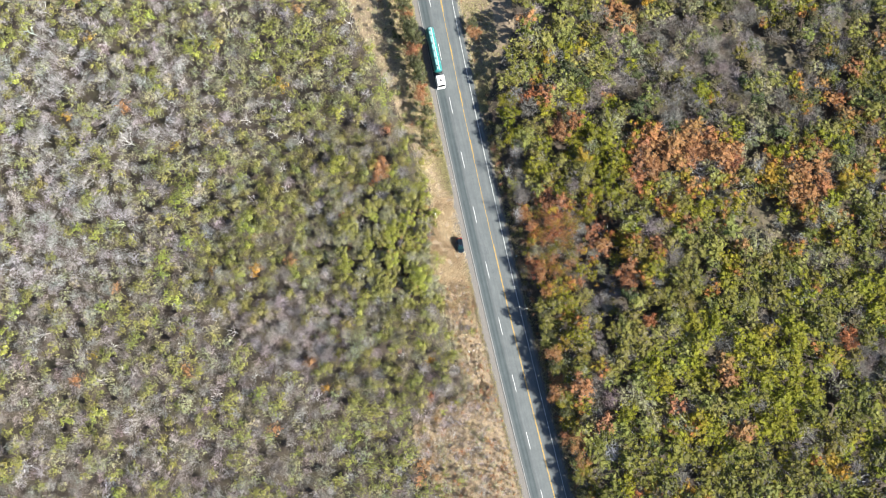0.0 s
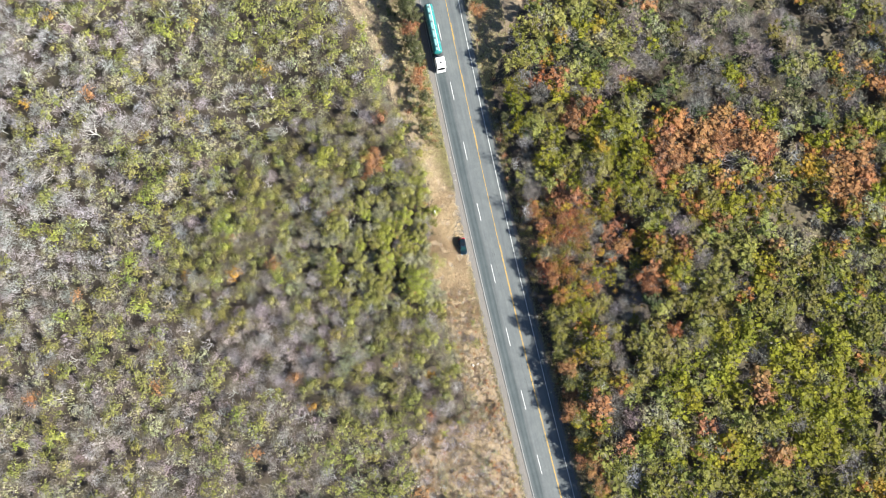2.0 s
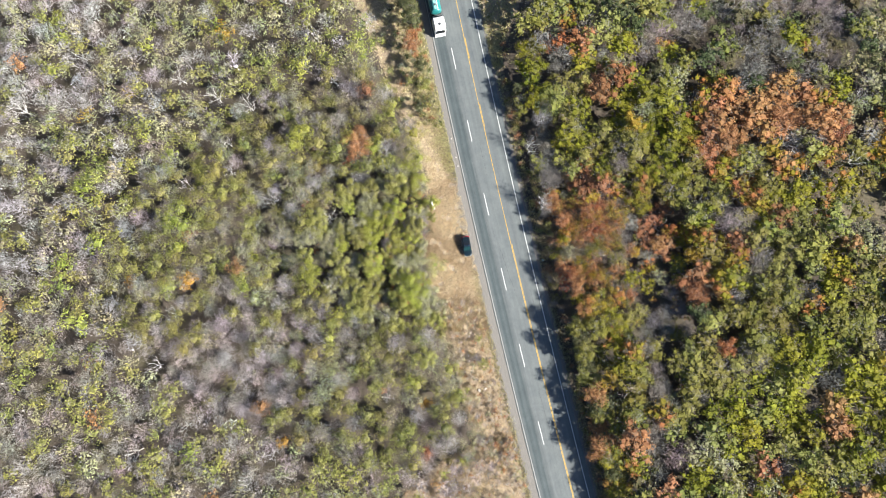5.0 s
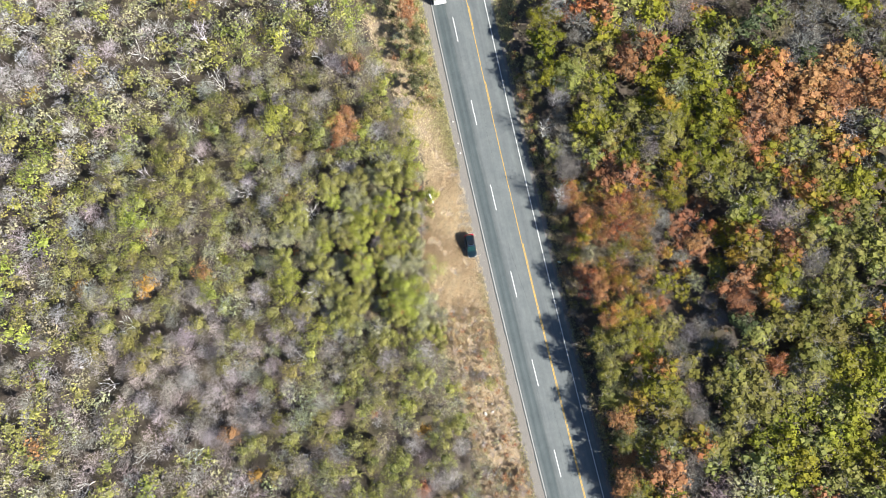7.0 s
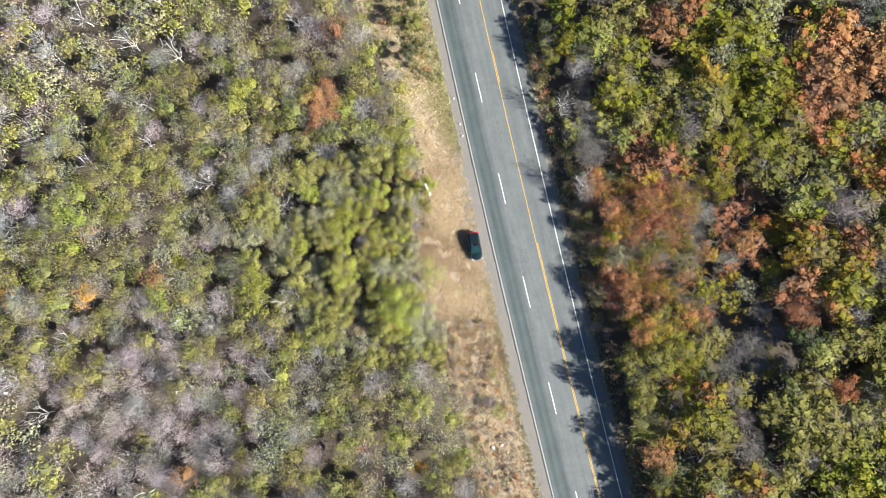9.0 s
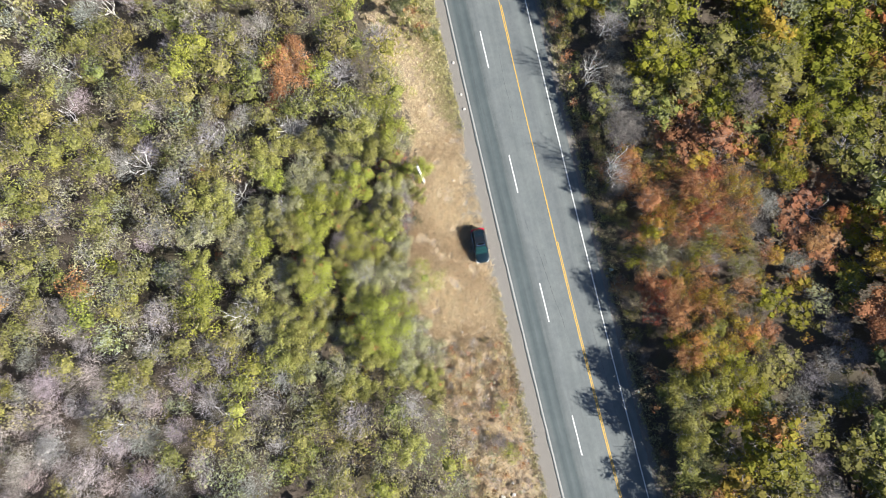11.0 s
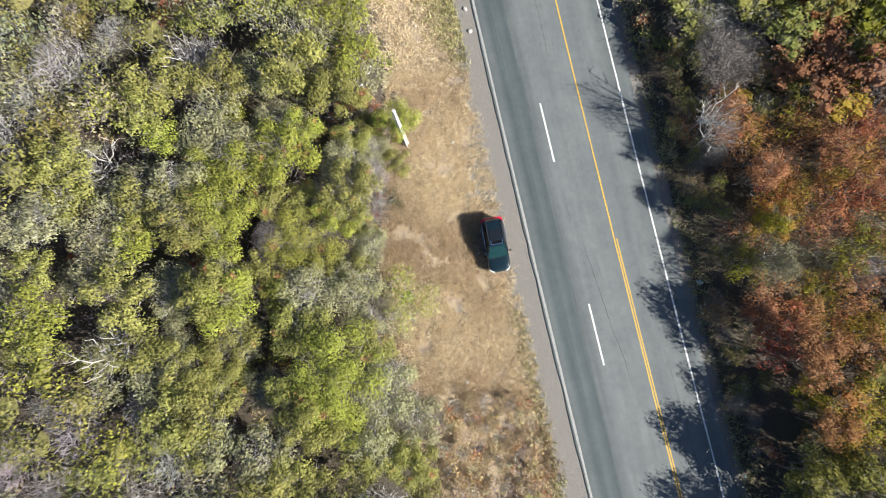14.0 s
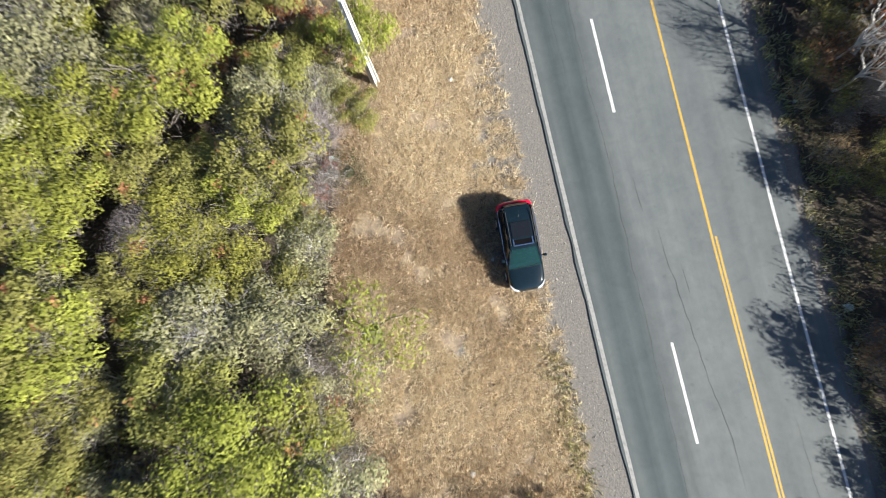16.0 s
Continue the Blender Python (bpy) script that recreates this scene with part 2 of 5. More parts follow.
def make_ground_sheet():
    far = np.array([30, 70, 130, 220, 350, 600, 1100, 2500.0])
    xs = np.concatenate([-155 - far[::-1], np.arange(-155, -30, 1.6), np.arange(-30, 40, 0.8), np.arange(40, 136, 1.6), 136 + far])
    ys = np.concatenate([-95 - far[::-1], np.arange(-95, -30, 1.6), np.arange(-30, 40, 0.8), np.arange(40, 106, 1.6), 106 + far])
    gx, gy = np.meshgrid(xs, ys, indexing="ij")
    inner = (np.abs(gx + 10) < 160) & (np.abs(gy - 5) < 115)
    cx, cy = np.clip(gx, -200, 180), np.clip(gy, -140, 150)
    gz = height(cx + (gx - cx) * 0, cy)
    u = across(gx, np.clip(gy, -300, 300))
    near = np.exp(-(((gx + 1) / 26) ** 2) - ((gy - 2) / 22) ** 2)
    gz = gz + near * (np.sin(gx * 5.1 + np.sin(gy * 3)) * np.sin(gy * 4.3 + gx)) * 0.05 * (u < -2)
    gz = np.where((u > -0.3) & (u < 11.9), np.minimum(gz, -0.05), gz)
    n, m = gx.shape
    idx = np.arange(n * m).reshape(n, m)
    quads = np.stack([idx[:-1, :-1], idx[1:, :-1], idx[1:, 1:], idx[:-1, 1:]], -1).reshape(-1, 4)
    me = mesh_from("ground", np.stack([gx, gy, gz], -1).reshape(-1, 3), quads, [M_GROUND])
    # zones: verge, gravel, bare soil
    w, e = verge_edge(gy), east_edge(gy)
    verge = step(-2.0, 0.6, u - w) * step(12.2, 10.5, u) + 0.5 * step(11, 12, u) * step(15.5, 13.5, u) * step(14, 26, np.abs(gy - 1)) + 0.75 * step(11, 12, u) * step(1.5, -1.0, u - e) * step(45, 60, gy)
    gravel = step(-4.6, 0.1, u) * step(13.2, 11.7, u)
    for bx, by, r in ((-2.4, 7.4, 1.1), (-1.9, 9.2, 1.0), (-2.2, 11.3, 0.9), (-3.5, -1.8, 0.9), (-1.0, 4.0, 1.6)):
        gravel = np.maximum(gravel, 0.85 * step(r * 1.5, r * 0.5, np.hypot(gx - bx, gy - by)))
    bare = np.zeros_like(gx)
    for bx, by, r in CLEARINGS[:3] + ((23.4, 3.2, 3.6), (25, 73, 4.5)):
        bare = np.maximum(bare, step(r * 1.25, r * 0.6, np.hypot(gx - bx, gy - by)))
    at = me.color_attributes.new("zone", "FLOAT_COLOR", "POINT")
    zone = np.stack([np.clip(verge, 0, 1) * inner, gravel * inner, bare, np.ones_like(gx)], -1)
    at.data.foreach_set("color", zone.astype(np.float32).ravel())
    me.polygons.foreach_set("use_smooth", [True] * len(me.polygons))
    return tagged(new("ground", me), "dry earth with straw, leaf litter and gravel", "ground", kind="structure")


make_ground_sheet()


def strip(name, u0, u1, y0, y1, z, material, parent, thick=0.0, steps=None, wobble=0.0, seed=0):
    """A band along the road between two distances from its western line."""
    rng = random.Random(seed)
    steps = steps or max(1, int((y1 - y0) / 3))
    bm = bmesh.new()
    uvl = bm.loops.layers.uv.new("road")
    rows = []
    for i in range(steps + 1):
        y = y0 + (y1 - y0) * i / steps
        a, b = u0 + rng.uniform(-wobble, wobble), u1 + rng.uniform(-wobble, wobble)
        row = [bm.verts.new(on_road(a, y, z)), bm.verts.new(on_road(b, y, z))]
        if thick:
            row += [bm.verts.new(on_road(b + 0.05, y, z - thick)), bm.verts.new(on_road(a - 0.04, y, z - thick))]
        rows.append((row, y, (a, b, b, a)))
    n = len(rows[0][0])
    for (r0, ya, ua), (r1, yb, ub) in zip(rows, rows[1:]):
        for i in range(n if thick else 1):
            j = (i + 1) % n
            f = bm.faces.new((r0[i], r0[j], r1[j], r1[i]))
            for loop, uv in zip(f.loops, ((ua[i], ya), (ua[j], ya), (ub[j], yb), (ub[i], yb))):
                loop[uvl].uv = uv
    if thick:
        bm.faces.new(list(reversed(rows[0][0])))
        bm.faces.new(rows[-1][0])
    bmesh.ops.recalc_face_normals(bm, faces=bm.faces)
    if not thick:
        for f in bm.faces:
            if f.normal.z < 0:
                f.normal_flip()
    return part(name, bm, material, parent)


road = strip("road", -0.12, 11.45, -520, 560, 0.0, M_ASPHALT, None, thick=0.22, steps=1080, wobble=0.05, seed=3)
tagged(road, "grey worn three-lane asphalt road with painted lines", "road", kind="structure")
strip("edge_line", 0.0, 0.18, -520, 560, 0.004, M_WORN, road, steps=540, wobble=0.012, seed=4)
strip("edge_line", 10.22, 10.35, -520, 560, 0.004, M_WHITE, road, steps=540, wobble=0.008, seed=5)
strip("centre_line", 6.81, 6.92, -520, 560, 0.004, M_YELLOW, road, steps=540, wobble=0.008, seed=6)
strip("centre_line", 7.00, 7.10, -520, 4.4, 0.004, M_YELLOW, road, steps=260, wobble=0.008, seed=7)
for ya, yb in ((30.3, 35.5), (46, 50.6), (60, 64.6), (74.5, 79)):
    strip("centre_dash", 7.00, 7.10, ya, yb, 0.004, M_YELLOW, road, seed=8)
for k in range(-9, 9):
    top = -0.85 - 16.35 * k
    strip("lane_dash", 3.50, 3.64, top - 4.85, top, 0.004, M_WHITE, road, wobble=0.006, seed=k)
# asphalt seam and cracks
M_CRACK = plain("crack_filler", (0.04, 0.041, 0.043), 0.9)


def crack(u, y0, y1, lean, w, seed):
    rng = random.Random(seed)
    bm = bmesh.new()
    n = max(4, int(abs(y1 - y0) / 0.35))
    row = None
    for i in range(n + 1):
        t = i / n
        u += rng.gauss(0, 0.03)
        y = y0 + (y1 - y0) * t
        half = w * (0.35 + rng.random()) * min(1, 6 * t, 6 * (1 - t) + 0.05)
        now = [bm.verts.new(on_road(u + lean * t - half, y, 0.003)), bm.verts.new(on_road(u + lean * t + half, y, 0.003))]
        if row:
            bm.faces.new((row[0], row[1], now[1], now[0]))
        row = now
    for f in bm.faces:
        f.normal_update()
        if f.normal.z < 0:
            f.normal_flip()
    part("crack", bm, M_CRACK, road)


for k, (u, ya, yb, lean, w) in enumerate(((4.3, 5, -8, 0.9, 0.018), (3.6, 7.5, 5.6, 0.1, 0.012), (2.75, 60, -60, 0.0, 0.010), (4.95, 3, 1.5, 0.1, 0.015), (8.6, -4, -22, 0.4, 0.012),
                                          (5.5, 30, 19, -0.5, 0.014), (1.1, 40, 12, 0.3, 0.012), (5.2, -24, -40, 0.6, 0.014))):
    crack(u, ya, yb, lean, w, k)


# ---- plants ----
PALETTE = {
    "olive": ((0.208, 0.204, 0.060), (0.246, 0.238, 0.076), (0.160, 0.164, 0.048)),
    "moss": ((0.156, 0.148, 0.036), (0.182, 0.168, 0.043), (0.118, 0.118, 0.032)),
    "lime": ((0.248, 0.262, 0.052), (0.205, 0.226, 0.046), (0.285, 0.290, 0.066)),
    "sage": ((0.248, 0.242, 0.134), (0.288, 0.270, 0.164), (0.206, 0.210, 0.106)),
    "russet": ((0.310, 0.142, 0.074), (0.255, 0.120, 0.066), (0.330, 0.185, 0.078)),
    "coral": ((0.400, 0.120, 0.070), (0.330, 0.105, 0.060), (0.300, 0.150, 0.060)),
    "gold": ((0.330, 0.230, 0.035), (0.330, 0.160, 0.035), (0.230, 0.215, 0.040)),
    "dark": ((0.058, 0.080, 0.036), (0.085, 0.098, 0.042), (0.120, 0.088, 0.050)),
    "grey": ((0.262, 0.248, 0.246), (0.215, 0.204, 0.202), (0.315, 0.300, 0.298)),
    "ash": ((0.190, 0.172, 0.158), (0.150, 0.135, 0.124), (0.235, 0.214, 0.196)),
    "turning": ((0.200, 0.182, 0.024), (0.330, 0.135, 0.055), (0.245, 0.195, 0.030)),
    "citron": ((0.200, 0.192, 0.024), (0.165, 0.167, 0.024), (0.235, 0.215, 0.027)),
    "tan": ((0.300, 0.235, 0.115), (0.240, 0.200, 0.080), (0.350, 0.250, 0.135)),
    "mauve": ((0.280, 0.245, 0.245), (0.240, 0.208, 0.208), (0.320, 0.284, 0.282)),
}
# for each kind of tree: leaf colour, share of leaves, share of twigs, height, crown radius, crown flatness
KINDS = {
    "olive": ("olive", 1.0, 0.30, 4.2, 1.75, 0.62),
    "moss": ("moss", 1.0, 0.35, 4.4, 1.8, 0.65),
    "lime": ("lime", 1.0, 0.25, 4.4, 1.8, 0.65),
    "sage": ("sage", 0.75, 0.45, 3.9, 1.7, 0.60),
    "russet": ("russet", 0.95, 0.25, 4.6, 1.9, 0.66),
    "coral": ("coral", 0.95, 0.20, 4.4, 1.6, 0.70),
    "gold": ("gold", 1.0, 0.15, 4.4, 1.7, 0.65),
    "dark": ("dark", 1.0, 0.20, 4.8, 1.6, 0.85),
    "grey": ("grey", 0.06, 1.0, 3.8, 1.75, 0.60),
    "mauve": ("mauve", 0.04, 1.0, 3.6, 1.75, 0.60),
    "ash": ("ash", 0.10, 1.0, 4.0, 1.75, 0.60),
    "citron": ("citron", 1.0, 0.26, 4.4, 1.8, 0.65),
    "turning": ("turning", 1.0, 0.20, 4.5, 1.85, 0.68),
    "lace": ("olive", 0.42, 0.7, 4.3, 1.75, 0.72),
    "tan": ("tan", 0.9, 0.45, 2.8, 1.6, 0.60),
    "dead": ("grey", 0.0, 0.30, 4.4, 1.9, 0.70),
}


# radius of the dark core added inside a crown, as share of the crown's
DARK_CORE = {"olive": 0.45, "moss": 0.55, "lime": 0.45, "citron": 0.52, "turning": 0.5, "russet": 0.50, "coral": 0.50, "gold": 0.50, "dark": 0.62}


def unit(v):
    return v / np.maximum(np.linalg.norm(v, axis=-1, keepdims=True), 1e-9)


def cards(rng, centre, normal, size, ratio):
    """Leaf blades: pointed, one at each centre."""
    side = unit(np.cross(normal, unit(rng.normal(size=normal.shape))))
    up = np.cross(normal, side)
    s = size[:, None]
    return np.stack([centre - up * s * 0.36 - side * s * ratio * 0.5, centre - up * s * 0.36 + side * s * ratio * 0.5, centre + up * s * 0.72], 1).reshape(-1, 3)


def rods(rng, a, b, width):
    """Flat, pointed twigs from a to b."""
    d = b - a
    side = unit(np.cross(d, unit(rng.normal(size=d.shape)))) * width[:, None]
    return np.stack([a - side, a + side, b], 1).reshape(-1, 3)


def tube(path, r0, r1, n=5):
    """A tapered limb along a path: verts and quads."""
    path = np.asarray(path, float)
    d = unit(np.gradient(path, axis=0))
    ref = np.array([0.31, 0.87, 0.2])
    s = unit(np.cross(d, ref))
    t = np.cross(d, s)
    ang = np.linspace(0, 2 * np.pi, n, endpoint=False)
    r = np.linspace(r0, r1, len(path))[:, None, None]
    v = path[:, None] + r * (np.cos(ang)[None, :, None] * s[:, None] + np.sin(ang)[None, :, None] * t[:, None])
    k = len(path)
    i = np.arange((k - 1) * n).reshape(k - 1, n)
    j = np.roll(i, -1, axis=1)
    return v.reshape(-1, 3), np.stack([i, j, j + n, i + n], -1).reshape(-1, 4)


def limbs(rng, H, R, count, girth, sides=4, side_shoots=3):
    """A trunk that forks into limbs and branches."""
    V, Q, base, tips = [], [], 0, []

    def grow(p, q, r0, r1, sag, k):
        nonlocal base
        t = np.linspace(0, 1, k)[:, None]
        kink = rng.normal(size=(k, 3)) * 0.045 * np.linalg.norm(q - p)
        kink[0] = kink[-1] = 0
        path = p + (q - p) * t + kink + np.array([0, 0, sag]) * np.sin(np.pi * t)
        v, f = tube(path, r0, r1, sides)
        V.append(v), Q.append(f + base)
        base += len(v)
        return path

    fork = np.array([rng.normal() * 0.12, rng.normal() * 0.12, H * rng.uniform(0.22, 0.34)])
    grow(np.array([0, 0, -0.4]), fork, girth, girth * 0.75, 0, 4)
    for i in range(count):
        a = 2 * np.pi * (i + rng.uniform(-0.3, 0.3)) / count
        out = R * rng.uniform(0.45, 0.95)
        tip = np.array([np.cos(a) * out, np.sin(a) * out, H * rng.uniform(0.68, 0.97)])
        path = grow(fork, tip, girth * 0.55, girth * 0.12, H * 0.05, 6)
        tips.append(tip)
        for _ in range(side_shoots):
            s = path[rng.integers(2, 5)]
            e = s + unit(rng.normal(size=3) + (tip - fork) / R + np.array([0, 0, 0.5])) * R * rng.uniform(0.3, 0.55)
            e[2] = min(e[2], H)
            grow(s, e, girth * 0.24, girth * 0.06, 0, 4)
            tips.append(e)
    return np.concatenate(V), np.concatenate(Q), np.array(tips)


def cube_ball(cuts):
    """Directions of the corners of a cube's faces, cut into triangles."""
    quads = []
    g = np.linspace(-1, 1, cuts + 1)
    for axis in range(3):
        for s in (-1, 1):
            for i in range(cuts):
                for j in range(cuts):
                    q = np.zeros((4, 3))
                    a, b = (axis + 1) % 3, (axis + 2) % 3
                    q[:, axis] = s
                    q[:, a] = (g[i], g[i + 1], g[i + 1], g[i])
                    q[:, b] = (g[j], g[j], g[j + 1], g[j + 1])
                    quads.append(q if s > 0 else q[::-1])
    return unit(np.array(quads))[:, [0, 1, 2, 0, 2, 3]].reshape(-1, 3, 3)


CORES = {1: cube_ball(1), 2: cube_ball(2), 3: cube_ball(3)}


def cores(rng, centre, radius, cuts):
    """Uneven solid lumps added inside crowns and clumps, one at each centre."""
    d = CORES[cuts].reshape(-1, 3)
    out = []
    for c, r in zip(centre, radius):
        w = rng.normal(size=(2, 3)) * 3.2
        bump = 1 + 0.16 * np.sin(d @ w[0]) + 0.14 * np.sin(d @ w[1] + 1.7)
        out.append(c + d * (r * bump)[:, None] * np.array([1, 1, 0.82]))
    return np.concatenate(out)


def crown(rng, kind, leaves, leaf, twigs, twig_w, H=None, R=None, cuts=1, shape=0.62, core=1.0, lift=0.25, ruffle=0.45, fleck=0.26, clumps=(9, 14), mass=0.0):
    """The leaves, twigs and added inner lumps of one tree: verts, tints and, for each quad, whether it takes the twig
    material.
    """
    col, l_share, t_share, h, r, flat = KINDS[kind]
    H, R = H or h, R or r
    half = (H * 0.62) * flat / 1.3
    mid = H - half
    k = rng.integers(*clumps)
    ang = np.arange(k) * 2.4 + rng.uniform(-0.5, 0.5, k)
    rad = R * np.sqrt((np.arange(k) + rng.uniform(0.1, 0.9, k)) / k * 0.72)
    zc = mid + half * np.sqrt(np.clip(1 - (rad / R) ** 2, 0.05, 1)) * rng.uniform(0.15, 0.85, k)
    cc = np.stack([np.cos(ang) * rad, np.sin(ang) * rad, zc], 1)
    cr = R * rng.uniform(0.20, 0.42, k) * math.sqrt(11.5 / k)
    pal = np.array(PALETTE[col])
    lean = rng.dirichlet((2.0, 1.2, 1.0))
    V, T, W = [], [], []
    n = int(leaves * l_share)
    if n:
        pick = rng.choice(k, n, p=cr**2 / (cr**2).sum())
        d = unit(rng.normal(size=(n, 3)) + np.array([0, 0, 0.5]))
        shell = rng.uniform(0.5, 1.12, n) ** 0.6
        c = cc[pick] + d * (cr[pick] * shell)[:, None] * np.array([1, 1, 0.82])
        # frayed edge
        c += rng.normal(size=(n, 3)) * 0.05 * R
        V.append(cards(rng, c, unit(d + rng.normal(size=(n, 3)) * ruffle + np.array([0, 0, lift])), leaf * rng.uniform(0.65, 1.35, n), shape))
        clump_tint = (pal * lean[:, None]).sum(0) * rng.uniform(0.74, 1.26, (k, 1))
        if kind == "turning":
            clump_tint = pal[rng.choice(3, k, p=(0.42, 0.33, 0.25))] * rng.uniform(0.85, 1.15, (k, 1))
        tint = clump_tint[pick] * 0.6 + pal[rng.choice(3, n, p=lean)] * 0.4
        if kind in ("lime", "olive", "citron") and leaves > 3000:
            # a few sprays of withered, rust-red leaves
            spots = cc[rng.choice(k, 3)] + unit(rng.normal(size=(3, 3)) + np.array([0, 0, 1.0])) * cr.mean()
            near = np.exp(-(((c[:, None] - spots[None]) ** 2).sum(-1) / (0.02 * R * R)).min(1)) > rng.uniform(0.25, 1.0, n)
            tint[near] = np.array(PALETTE["russet"])[rng.integers(0, 3, near.sum())]
        T.append(np.repeat(tint * rng.uniform(1 - fleck, 1 + fleck, (n, 1)), 3, 0))
        W.append(np.zeros(n, int))
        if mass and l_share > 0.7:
            # lumps added inside each clump to close the crown, tinted darker than its leaves
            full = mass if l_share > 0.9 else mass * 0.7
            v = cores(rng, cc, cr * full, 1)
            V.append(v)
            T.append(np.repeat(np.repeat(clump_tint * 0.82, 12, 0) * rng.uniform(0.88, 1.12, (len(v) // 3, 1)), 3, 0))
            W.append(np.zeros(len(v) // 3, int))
        if kind in DARK_CORE:
            v = cores(rng, np.array([[0, 0, mid - 0.02 * H]]), np.array([R * DARK_CORE[kind] * core]), cuts)
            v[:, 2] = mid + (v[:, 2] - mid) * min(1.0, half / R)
            # shade inside the crown is put into the core's colour: leaf tint halved
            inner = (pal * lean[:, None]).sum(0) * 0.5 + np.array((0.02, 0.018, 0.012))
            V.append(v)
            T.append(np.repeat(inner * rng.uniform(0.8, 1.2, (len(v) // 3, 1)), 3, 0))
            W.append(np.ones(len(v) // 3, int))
    n = int(twigs * t_share * (1.7 if t_share == 1.0 else 1.0))
    if n:
        a = rng.uniform(0, 2 * np.pi, n)
        rr = R * np.sqrt(rng.uniform(0, 1, n)) * 1.02
        top = mid + half * np.sqrt(np.clip(1 - (rr / (R * 1.05)) ** 2, 0.03, 1)) * rng.uniform(0.25, 1.05, n)
        tip = np.stack([np.cos(a) * rr, np.sin(a) * rr, top], 1)
        pull = np.stack([np.cos(a), np.sin(a), 0.9 + 0 * a], 1) + rng.normal(size=(n, 3)) * 0.55
        foot = tip - unit(pull) * (R * rng.uniform(0.25, 0.6, n))[:, None]
        V.append(rods(rng, foot, tip, twig_w * rng.uniform(0.6, 1.4, n)))
        g = np.array(PALETTE[kind if kind in ("mauve", "ash") else "ash" if kind in ("dark", "russet", "olive", "lime", "citron", "turning") else "grey"])
        T.append(np.repeat(g[rng.integers(0, 3, n)] * rng.uniform(0.75, 1.25, (n, 1)), 3, 0))
        W.append(np.ones(n, int))
    return np.concatenate(V), np.concatenate(T), np.concatenate(W)


LABELS = {
    "olive": ("tree", "olive-green dry-forest tree with a rounded leafy crown", "tree"),
    "moss": ("tree", "moss-green tree with a full rounded crown", "tree"),
    "lime": ("tree", "bright yellow-green tree with a dense leafy crown", "tree"),
    "sage": ("tree", "dull grey-green half-leafless tree with thin twigs", "tree"),
    "russet": ("tree", "rust-orange autumn tree with withering leaves", "tree"),
    "coral": ("tree", "coral-red autumn tree with a small crown", "tree"),
    "gold": ("tree", "golden orange and yellow autumn tree", "tree"),
    "dark": ("tree", "dark green and brown roadside tree, tall and dense", "tree"),
    "grey": ("bare_tree", "leafless grey tree with a haze of fine twigs", "bare tree"),
    "mauve": ("bare_tree", "leafless mauve-grey tree with dense fine twigs", "bare tree"),
    "citron": ("tree", "bright yellow-green tree with a dense leafy crown", "tree"),
    "turning": ("tree", "green tree whose leaves are turning rust-red", "tree"),
    "lace": ("tree", "thin roadside tree with sparse olive leaves", "tree"),
    "tan": ("tree", "low dry tree with withered tan and olive leaves", "tree"),
    "ash": ("bare_tree", "leafless dark grey tree with dense thin twigs", "bare tree"),
    "dead": ("dead_tree", "dead tree with bleached white bare branches", "dead tree"),
}
SHRUB_LABELS = {
    "olive": "low olive-green shrub on the dry verge", "lime": "low bright green shrub on the dry grass", "moss": "low moss-green shrub beside the road", "sage": "sparse pale green bush among dry grass",
    "russet": "low rust-red shrub at the forest edge", "coral": "small red-leaved shrub on the verge", "gold": "small orange and yellow shrub", "citron": "low bright yellow-green shrub", "turning": "low green shrub turning rust-red", "lace": "sparse olive bush beside the road", "tan": "low tan and olive dry bush",
    "dark": "low dark green bush beside the road", "grey": "low leafless purple-grey bush", "mauve": "low leafless mauve bush", "ash": "low leafless dark grey bush", "dead": "low white dead branches"}
PROTOTYPES = {}


def close_by(x, y):
    """Round the parked car, where the leaves are seen one by one."""
    return ((x + 2) / 25) ** 2 + ((y - 2) / 15) ** 2 < 1


